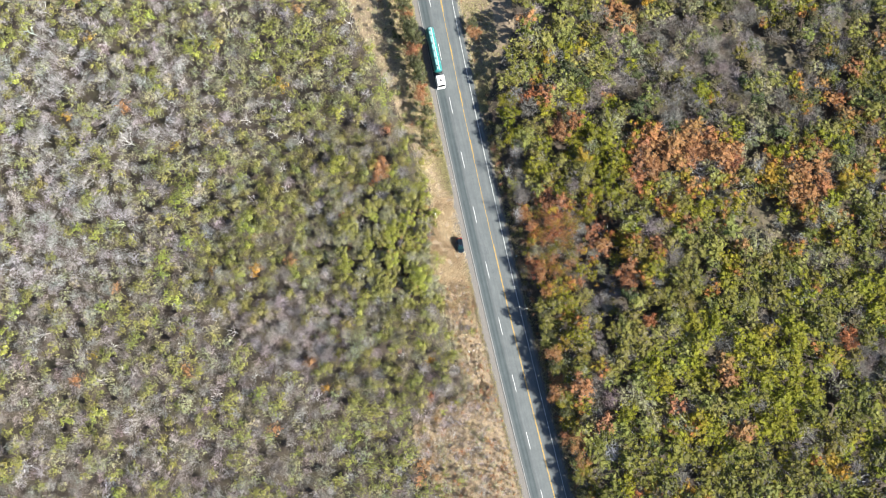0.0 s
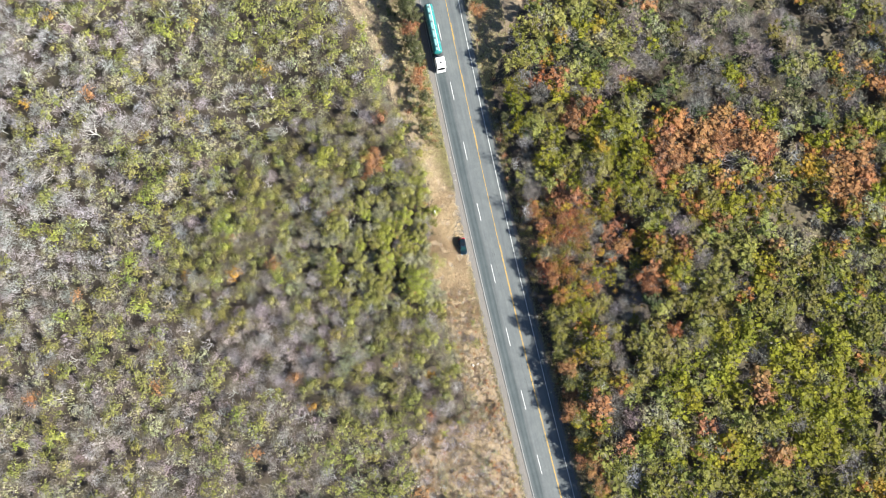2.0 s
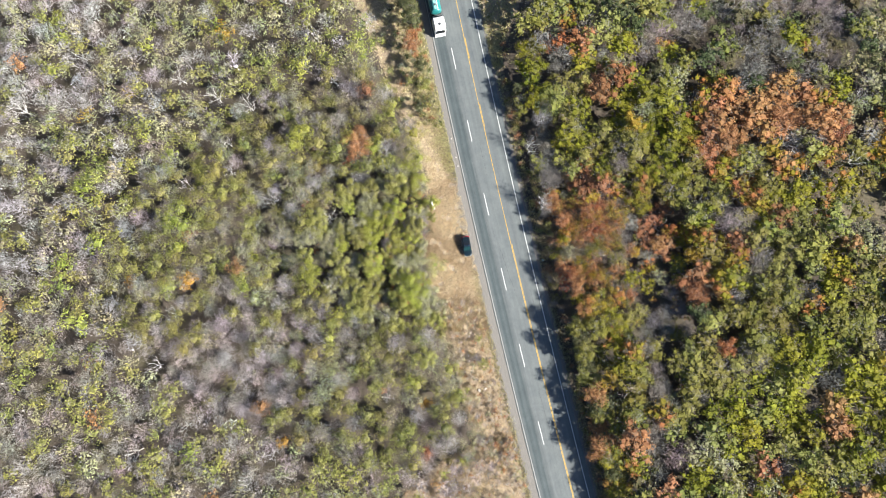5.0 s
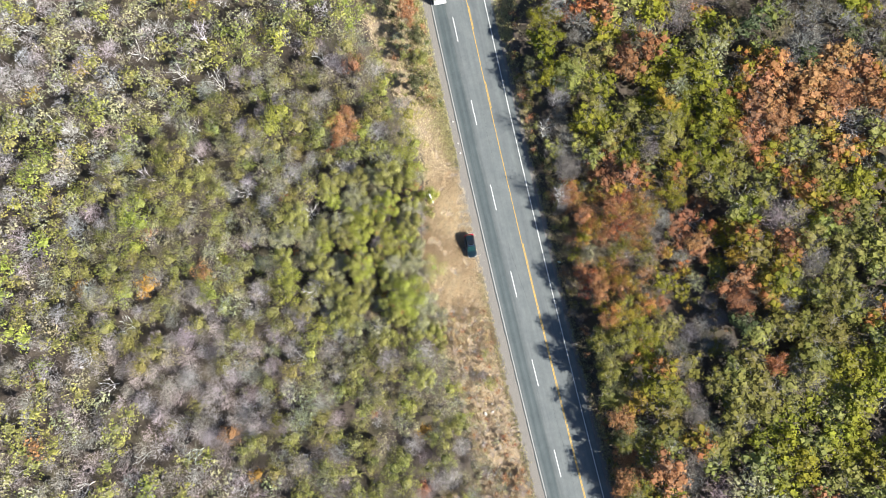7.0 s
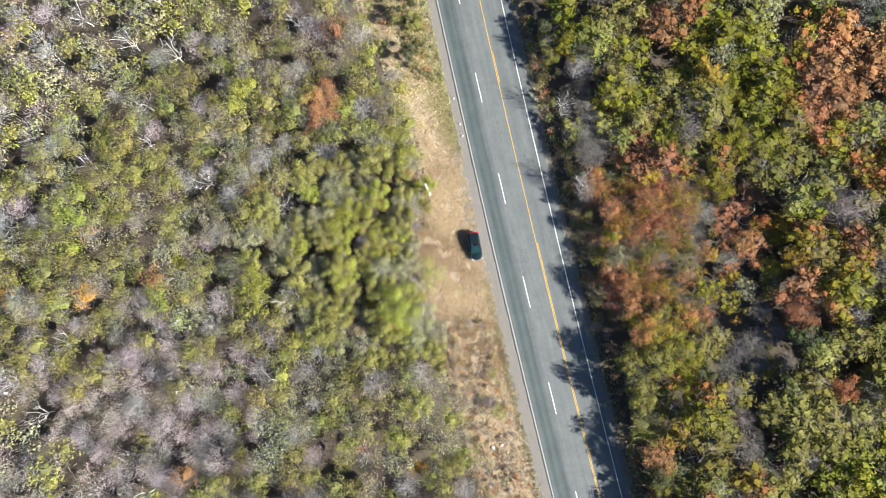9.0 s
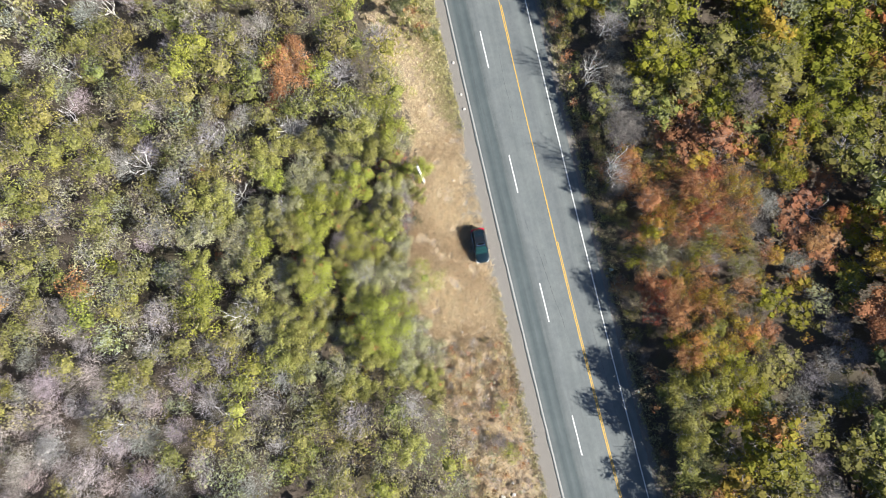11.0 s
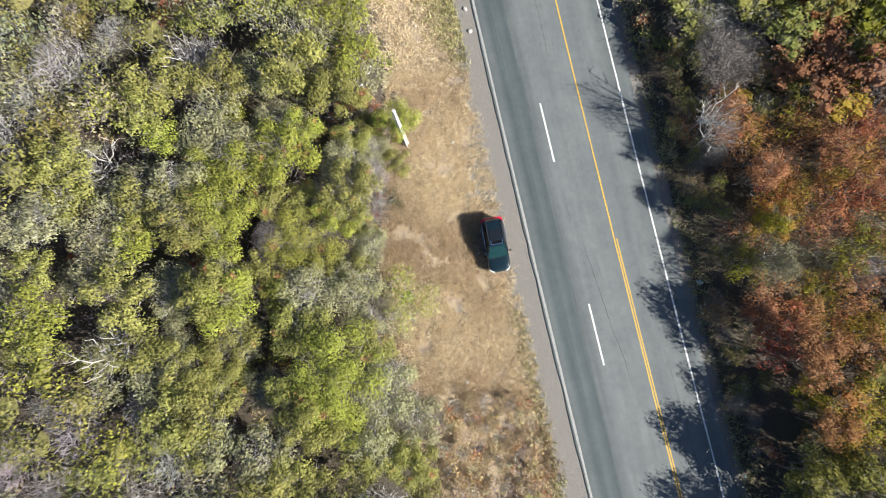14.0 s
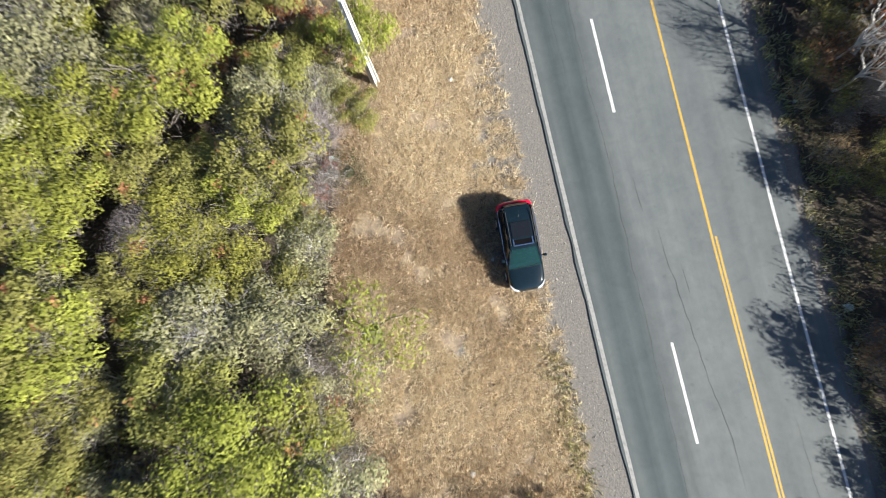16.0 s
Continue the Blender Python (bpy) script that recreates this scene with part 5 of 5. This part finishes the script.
M_CHROME = plain("chrome", (0.82, 0.83, 0.85), 0.12, 1.0, 0.5, 0.04)
M_TRIM = plain("black_trim", (0.018, 0.018, 0.019), 0.55)
M_DARK = plain("opening_shade", (0.006, 0.006, 0.007), 1.0, 0, 0.0)
M_SEAT = plain("grey_upholstery", (0.22, 0.22, 0.21), 0.9)


def wheel(parent, x, y, r, w, name="wheel"):
    hub = new(name)
    hub.parent = parent
    hub.matrix_basis = pose(x, y, r)
    bm = bmesh.new()
    prof = ((0.60, 0.5), (0.94, 0.5), (1.0, 0.36), (1.0, -0.36), (0.94, -0.5), (0.60, -0.5))
    loft(bm, [[Vector((pw * w, math.cos(a) * pr * r, math.sin(a) * pr * r)) for pr, pw in prof] for a in [2 * math.pi * i / 24 for i in range(25)]], close=False)
    smooth(part("tyre", bm, M_TYRE, hub))
    bm = bmesh.new()
    cyl(bm, (-w * 0.42, 0, 0), (w * 0.42, 0, 0), r * 0.61, n=20)
    for k in range(5):
        a = 2 * math.pi * k / 5
        for s in (-1, 1):
            cyl(bm, (s * w * 0.45, 0, 0), (s * w * 0.45, math.cos(a) * r * 0.55, math.sin(a) * r * 0.55), r * 0.09, r * 0.06, 6)
    part("rim", bm, M_RIM, hub)
    return hub


def section(y, w, lo, hi, crown=0.03, tuck=0.93):
    """A car body's cross-section at y: half width w, from lo to hi."""
    half = [(w * tuck, lo), (w * 0.99, lo + (hi - lo) * 0.25), (w, lo + (hi - lo) * 0.55), (w * 0.985, hi - 0.10), (w * 0.93, hi - 0.03), (w * 0.78, hi + crown * 0.3), (w * 0.4, hi + crown * 0.85)]
    ring = [Vector((x, y, z)) for x, z in half]
    return ring + [Vector((0, y, hi + crown))] + [Vector((-p.x, y, p.z)) for p in reversed(ring)]


def parked_car():
    """A compact dark estate car; the front looks towards -y."""
    root = tagged(new("car"), "dark navy estate car with open sunroof, parked on the dry verge", "car")
    bm = bmesh.new()
    loft(bm, [section(y, w, lo, hi, c) for y, w, lo, hi, c in (
        (-2.15, 0.38, 0.40, 0.62, 0.02), (-2.11, 0.54, 0.30, 0.70, 0.03), (-2.02, 0.69, 0.24, 0.78, 0.045), (-1.85, 0.80, 0.22, 0.85, 0.055), (-1.70, 0.85, 0.22, 0.88, 0.055), (-1.50, 0.875, 0.22, 0.91, 0.055), (-1.2, 0.88, 0.22, 0.945, 0.055),
        (-0.9, 0.88, 0.22, 0.975, 0.045), (-0.5, 0.88, 0.22, 0.985, 0.02), (0.2, 0.885, 0.22, 0.99, 0.0), (1.0, 0.885, 0.22, 1.0, 0.0), (1.6, 0.875, 0.24, 1.01, 0.0), (1.95, 0.84, 0.28, 1.01, 0.0), (2.10, 0.76, 0.34, 0.96, 0.0), (2.14, 0.62, 0.42, 0.88, 0.0))])
    smooth(part("body", bm, M_NAVY, root), 40)

    def cab(y, wb, wt, zb, zt):
        half = [(wb, zb), (wb * 0.97, zb + (zt - zb) * 0.15), (wt * 1.04, zb + (zt - zb) * 0.86), (wt * 0.93, zt - 0.01), (wt * 0.5, zt + 0.015)]
        ring = [Vector((x, y, z)) for x, z in half]
        return ring + [Vector((0, y, zt + 0.02))] + [Vector((-p.x, y, p.z)) for p in reversed(ring)]

    # roof shell and pillars
    bm = bmesh.new()
    loft(bm, [cab(y, wb, wt, zb, zt) for y, wb, wt, zb, zt in ((-0.16, 0.66, 0.60, 1.42, 1.475), (0.1, 0.67, 0.615, 1.43, 1.515), (0.7, 0.67, 0.62, 1.43, 1.535), (1.3, 0.66, 0.61, 1.42, 1.52), (1.72, 0.64, 0.58, 1.38, 1.475), (1.86, 0.62, 0.54, 1.36, 1.42))])
    roof = smooth(part("roof", bm, M_NAVY, root), 50)
    bm = bmesh.new()
    box(bm, -0.46, 0.46, 0.36, 1.10, 1.552, 1.566, 0.006)
    part("roof_glass", bm, M_BLACKGLASS, roof)
    # black plate paints the shade of the open sunroof; no hole is cut
    bm = bmesh.new()
    box(bm, -0.40, 0.40, 0.06, 0.27, 1.536, 1.542)
    part("sunroof_dark_plate", bm, M_DARK, roof)
    bm = bmesh.new()
    for x0, x1, y0, y1 in ((-0.46, 0.46, -0.02, 0.035), (-0.48, -0.42, -0.02, 0.32), (0.42, 0.48, -0.02, 0.32)):
        box(bm, x0, x1, y0, y1, 1.535, 1.565, 0.01)
    part("sunroof_frame", bm, M_CHROME, roof)
    for s in (-1, 1):
        bm = bmesh.new()
        box(bm, s * 0.585 - 0.018, s * 0.585 + 0.018, 0.02, 1.62, 1.535, 1.57, 0.012)
        part("roof_rail", bm, M_TRIM, roof)
    bm = bmesh.new()
    cyl(bm, (0, 1.28, 1.53), (0, 1.52, 1.64), 0.008, 0.004, 6)
    part("antenna", bm, M_TRIM, roof)

    def pane(name, pts, mat, thick=0.012):
        bm = bmesh.new()
        f = bm.faces.new([bm.verts.new(p) for p in pts])
        bmesh.ops.subdivide_edges(bm, edges=bm.edges[:], cuts=2, use_grid_fill=True)
        c = sum((v.co for v in bm.verts), Vector()) / len(bm.verts)
        bm.normal_update()
        n = sum((g.normal for g in bm.faces), Vector()).normalized()
        if n.z < 0:
            bmesh.ops.reverse_faces(bm, faces=bm.faces)
            n = -n
        span = max((v.co - c).length for v in bm.verts)
        for v in bm.verts:
            v.co += n * 0.04 * (1 - ((v.co - c).length / span) ** 2)
        bmesh.ops.solidify(bm, geom=bm.faces[:], thickness=thick)
        return smooth(part(name, bm, mat, root), 60)

    pane("windscreen", [Vector(p) for p in ((-0.77, -1.02, 1.03), (0.77, -1.02, 1.03), (0.58, -0.15, 1.46), (-0.58, -0.15, 1.46))], M_SCREEN)
    pane("rear_window", [Vector(p) for p in ((-0.52, 1.86, 1.42), (0.52, 1.86, 1.42), (0.62, 2.06, 1.03), (-0.62, 2.06, 1.03))], M_BLACKGLASS)
    for s in (-1, 1):
        for y0, y1, t0, t1 in ((-0.66, 0.30, -0.18, 0.32), (0.36, 1.12, 0.36, 1.08), (1.18, 1.84, 1.14, 1.66)):
            pane("side_window", [Vector(p) for p in ((s * 0.84, y0, 1.0), (s * 0.84, y1, 1.0), (s * 0.665, t1, 1.43), (s * 0.665, t0, 1.43))], M_BLACKGLASS)
        for foot, top in (((s * 0.80, -1.00, 1.01), (s * 0.63, -0.16, 1.44)), *(((s * 0.835, y, 1.0), (s * 0.66, min(y, 1.78), 1.43)) for y in (0.33, 1.15, 1.86))):
            bm = bmesh.new()
            cyl(bm, foot, top, 0.032, 0.032, 8)
            part("pillar", bm, M_NAVY, root)
        bm = bmesh.new()
        box(bm, min(s * 0.93, s * 1.10), max(s * 0.93, s * 1.10), -0.66, -0.52, 0.98, 1.12, 0.04)
        cyl(bm, (s * 0.86, -0.58, 1.0), (s * 0.97, -0.59, 1.04), 0.025, n=8)
        smooth(part("mirror", bm, M_NAVY, root))
        bm = bmesh.new()
        loft(bm, [[Vector((s * x, y, z)) for x, z in ((a, 0.60), (b, 0.60), (b, 0.78), (a, 0.78))] for y, a, b in ((-2.12, 0.42, 0.54), (-2.04, 0.50, 0.69), (-1.90, 0.62, 0.785), (-1.76, 0.74, 0.845))])
        part("headlight", bm, M_LAMP, root)
        bm = bmesh.new()
        loft(bm, [[Vector((s * x, y, z)) for x, z in ((a, lo), (b, lo), (b * 0.95, hi), (a * 0.95, hi))] for y, a, b, lo, hi in ((1.76, 0.80, 0.885, 0.86, 1.04), (1.95, 0.72, 0.862, 0.80, 1.05), (2.10, 0.56, 0.80, 0.78, 1.03), (2.155, 0.44, 0.68, 0.78, 0.98))])
        part("tail_light", bm, M_RED, root, "red tail light")
        for y in (-1.32, 1.30):
            wheel(root, s * 0.79, y, 0.325, 0.215)
        bm = bmesh.new()
        loft(bm, [[Vector((s * (x + dx), y, z)) for dx, z in ((-0.02, 0.985), (0.012, 0.985), (0.012, 1.012), (-0.02, 1.012))] for y, x in ((-0.78, 0.845), (-0.2, 0.868), (0.9, 0.872), (1.5, 0.866), (1.88, 0.835))])
        part("window_trim", bm, M_CHROME, root)
        bm = bmesh.new()
        for y in (-0.10, 0.85):
            box(bm, min(s * 0.872, s * 0.90), max(s * 0.872, s * 0.90), y - 0.08, y + 0.08, 0.86, 0.885, 0.008)
        part("door_handle", bm, M_CHROME, root)
        bm = bmesh.new()
        box(bm, s * 0.36 - 0.22, s * 0.36 + 0.22, -0.10, 0.10, 0.96, 1.26, 0.05)
        box(bm, s * 0.36 - 0.12, s * 0.36 + 0.12, -0.05, 0.06, 1.27, 1.40, 0.04)
        part("seat", bm, M_SEAT, root)
    bm = bmesh.new()
    loft(bm, [[Vector((x, y, z)) for y, z in ((-2.175 + 0.36 * abs(x / 0.8) ** 2.6, 0.50), (-2.175 + 0.36 * abs(x / 0.8) ** 2.6, 0.60), (-2.12 + 0.34 * abs(x / 0.8) ** 2.6, 0.665), (-2.09 + 0.34 * abs(x / 0.8) ** 2.6, 0.50))] for x in [0.8 * k / 8 for k in range(-8, 9)]])
    smooth(part("grille_strip", bm, M_CHROME, root))
    bm = bmesh.new()
    loft(bm, [[Vector((x, y, z)) for y, z in ((2.15 - 0.17 * (x / 0.80) ** 4, 0.86), (2.21 - 0.17 * (x / 0.80) ** 4, 0.90), (2.15 - 0.17 * (x / 0.80) ** 4, 1.06), (2.04 - 0.17 * (x / 0.80) ** 4, 1.06))] for x in [0.80 * k / 8 for k in range(-8, 9)]])
    smooth(part("rear_light_bar", bm, M_RED, root))
    bm = bmesh.new()
    box(bm, -0.72, 0.72, -0.80, -0.30, 0.98, 1.02, 0.015)
    part("dashboard", bm, M_TRIM, root)
    for x0, x1 in ((-0.62, -0.02), (0.05, 0.60)):
        bm = bmesh.new()
        cyl(bm, (x0, -1.07, 1.045), (x1, -0.97, 1.105), 0.012, 0.008, 6)
        part("wiper", bm, M_TRIM, root)
    bm = bmesh.new()
    box(bm, -0.26, 0.26, -2.175, -2.15, 0.40, 0.50)
    part("number_plate", bm, M_LAMP, root)
    root.matrix_basis = pose(-0.93, 3.78, -0.06, 0, 0, 10.1) @ Matrix.Diagonal((1.0, 1.0, 1.09, 1))


parked_car()

M_TEAL = plain("teal_tank_paint", (0.018, 0.145, 0.145), 0.35, 0, 0.5, 0.2, 2.0)
M_PALETEAL = plain("pale_teal_paint", (0.17, 0.33, 0.32), 0.4, 0, 0.4, 0.15, 2.0)
M_CABWHITE = plain("white_cab_paint", (0.78, 0.78, 0.76), 0.3, 0, 0.5, 0.05)
M_STEEL = plain("dark_steel", (0.10, 0.10, 0.105), 0.55, 0.6)


def tank_truck():
    """An articulated tanker; the cab looks towards -y."""
    root = tagged(new("tank_truck"), "teal tanker lorry with a white cab on the road", "truck")
    bm = bmesh.new()

    def hoop(y, k):
        return [Vector((math.cos(a) * 1.24 * k, y, 2.25 + math.sin(a) * 1.12 * k)) for a in [2 * math.pi * i / 32 for i in range(32)]]

    loft(bm, [hoop(y, k) for y, k in ((-4.6, 0.45), (-4.55, 0.80), (-4.40, 0.95), (-4.15, 1.0), (-0.5, 1.0), (4.0, 1.0), (8.3, 1.0), (8.6, 0.95), (8.78, 0.80), (8.84, 0.45))])
    tank = smooth(part("tank", bm, M_TEAL, root), 50)
    for y in (-2.0, 0.2, 2.4, 4.6, 6.8):
        bm = bmesh.new()
        loft(bm, [hoop(yy, 1.015) for yy in (y - 0.05, y + 0.05)])
        smooth(part("band", bm, M_PALETEAL, tank))
    bm = bmesh.new()
    box(bm, -0.40, 0.20, -4.2, 8.5, 3.36, 3.40, 0.01)
    part("walkway", bm, M_PALETEAL, tank)
    bm = bmesh.new()
    box(bm, 0.30, 0.44, -4.2, 8.5, 3.30, 3.46, 0.02)
    part("spill_rail", bm, M_CABWHITE, tank, "white spill rail")
    bm = bmesh.new()
    box(bm, -0.58, -0.50, -4.2, 8.5, 3.24, 3.44, 0.02)
    part("spill_rail", bm, M_TEAL, tank)
    for y in (-3.2, -0.9, 1.4, 3.7, 6.0, 7.7):
        bm = bmesh.new()
        cyl(bm, (-0.12, y, 3.40), (-0.12, y, 3.52), 0.22, 0.20, 16)
        cyl(bm, (-0.12, y, 3.52), (-0.12, y, 3.57), 0.16, 0.13, 16)
        part("manhole", bm, M_STEEL, tank)
    for s in (-1, 1):
        bm = bmesh.new()
        box(bm, s * 1.0 - 0.12, s * 1.0 + 0.12, -3.6, 4.0, 1.25, 1.45, 0.03)
        part("hose_tray", bm, M_STEEL, root)
        bm = bmesh.new()
        box(bm, s * 1.02 - 0.25, s * 1.02 + 0.25, 4.6, 8.7, 1.12, 1.17, 0.02)
        part("mudguard", bm, M_TEAL, root)
        for y in (5.4, 6.7, 8.0):
            wheel(root, s * 0.98, y, 0.51, 0.52)
        for y in (-4.9, -3.6):
            wheel(root, s * 0.95, y, 0.51, 0.55)
        wheel(root, s * 1.02, -8.1, 0.51, 0.30)
        bm = bmesh.new()
        cyl(bm, (s * 1.0, -6.4, 0.75), (s * 1.0, -5.5, 0.75), 0.33, n=16)
        part("fuel_tank", bm, M_CHROME, root)
        bm = bmesh.new()
        cyl(bm, (s * 1.02, -5.92, 1.0), (s * 1.02, -5.92, 3.5), 0.08, n=12)
        part("exhaust_stack", bm, M_CHROME, root)
        bm = bmesh.new()
        box(bm, s * 1.38 - 0.06, s * 1.38 + 0.06, -7.55, -7.40, 1.9, 2.6, 0.03)
        cyl(bm, (s * 1.1, -7.3, 2.3), (s * 1.36, -7.45, 2.3), 0.025, n=6)
        part("mirror", bm, M_CABWHITE, root)
    bm = bmesh.new()
    box(bm, -0.45, 0.45, -9.0, 8.6, 0.78, 1.08, 0.02)
    part("chassis", bm, M_STEEL, root)
    bm = bmesh.new()
    box(bm, -1.0, 1.0, -5.6, -4.7, 1.06, 1.25, 0.03)
    box(bm, -0.3, 0.5, -5.5, -5.0, 1.25, 2.0, 0.05)
    part("deck_plate", bm, M_STEEL, root)
    bm = bmesh.new()
    loft(bm, [[Vector((x * w, y, z)) for x, z in ((-1, 0.6), (1, 0.6), (1, zt - 0.25), (0.86, zt), (-0.86, zt), (-1, zt - 0.25))] for y, w, zt in ((-9.15, 1.12, 2.3), (-9.05, 1.2, 2.75), (-8.75, 1.22, 3.3), (-8.4, 1.22, 3.42), (-6.25, 1.22, 3.45), (-6.15, 1.18, 3.38))])
    cabin = smooth(part("cab", bm, M_CABWHITE, root), 40)
    bm = bmesh.new()
    loft(bm, [[Vector((x, y, z)) for x, z in ((-1.05, lo), (1.05, lo), (1.0, hi), (-1.0, hi))] for y, lo, hi in ((-9.17, 1.85, 2.25), (-9.09, 2.2, 2.72), (-8.86, 2.72, 3.05))])
    part("windscreen", bm, M_BLACKGLASS, cabin)
    bm = bmesh.new()
    cyl(bm, (0, -7.7, 3.42), (0, -7.7, 3.50), 0.34, 0.30, 18)
    part("roof_vent", bm, M_STEEL, cabin)
    bm = bmesh.new()
    box(bm, -1.2, 1.2, -9.32, -9.10, 0.42, 0.80, 0.05)
    part("bumper", bm, M_CABWHITE, root)
    for s in (-1, 1):
        bm = bmesh.new()
        box(bm, s * 1.225 - 0.012, s * 1.225 + 0.012, -8.6, -7.5, 2.05, 2.8, 0.01)
        part("side_window", bm, M_BLACKGLASS, cabin)
        bm = bmesh.new()
        box(bm, s * 0.85 - 0.2, s * 0.85 + 0.2, -9.2, -9.12, 0.95, 1.2, 0.03)
        part("headlight", bm, M_LAMP, cabin)
    p = on_road(1.62, 59.7)
    root.matrix_basis = pose(p.x, p.y, 0.0, 0, 0, 12.0)


tank_truck()
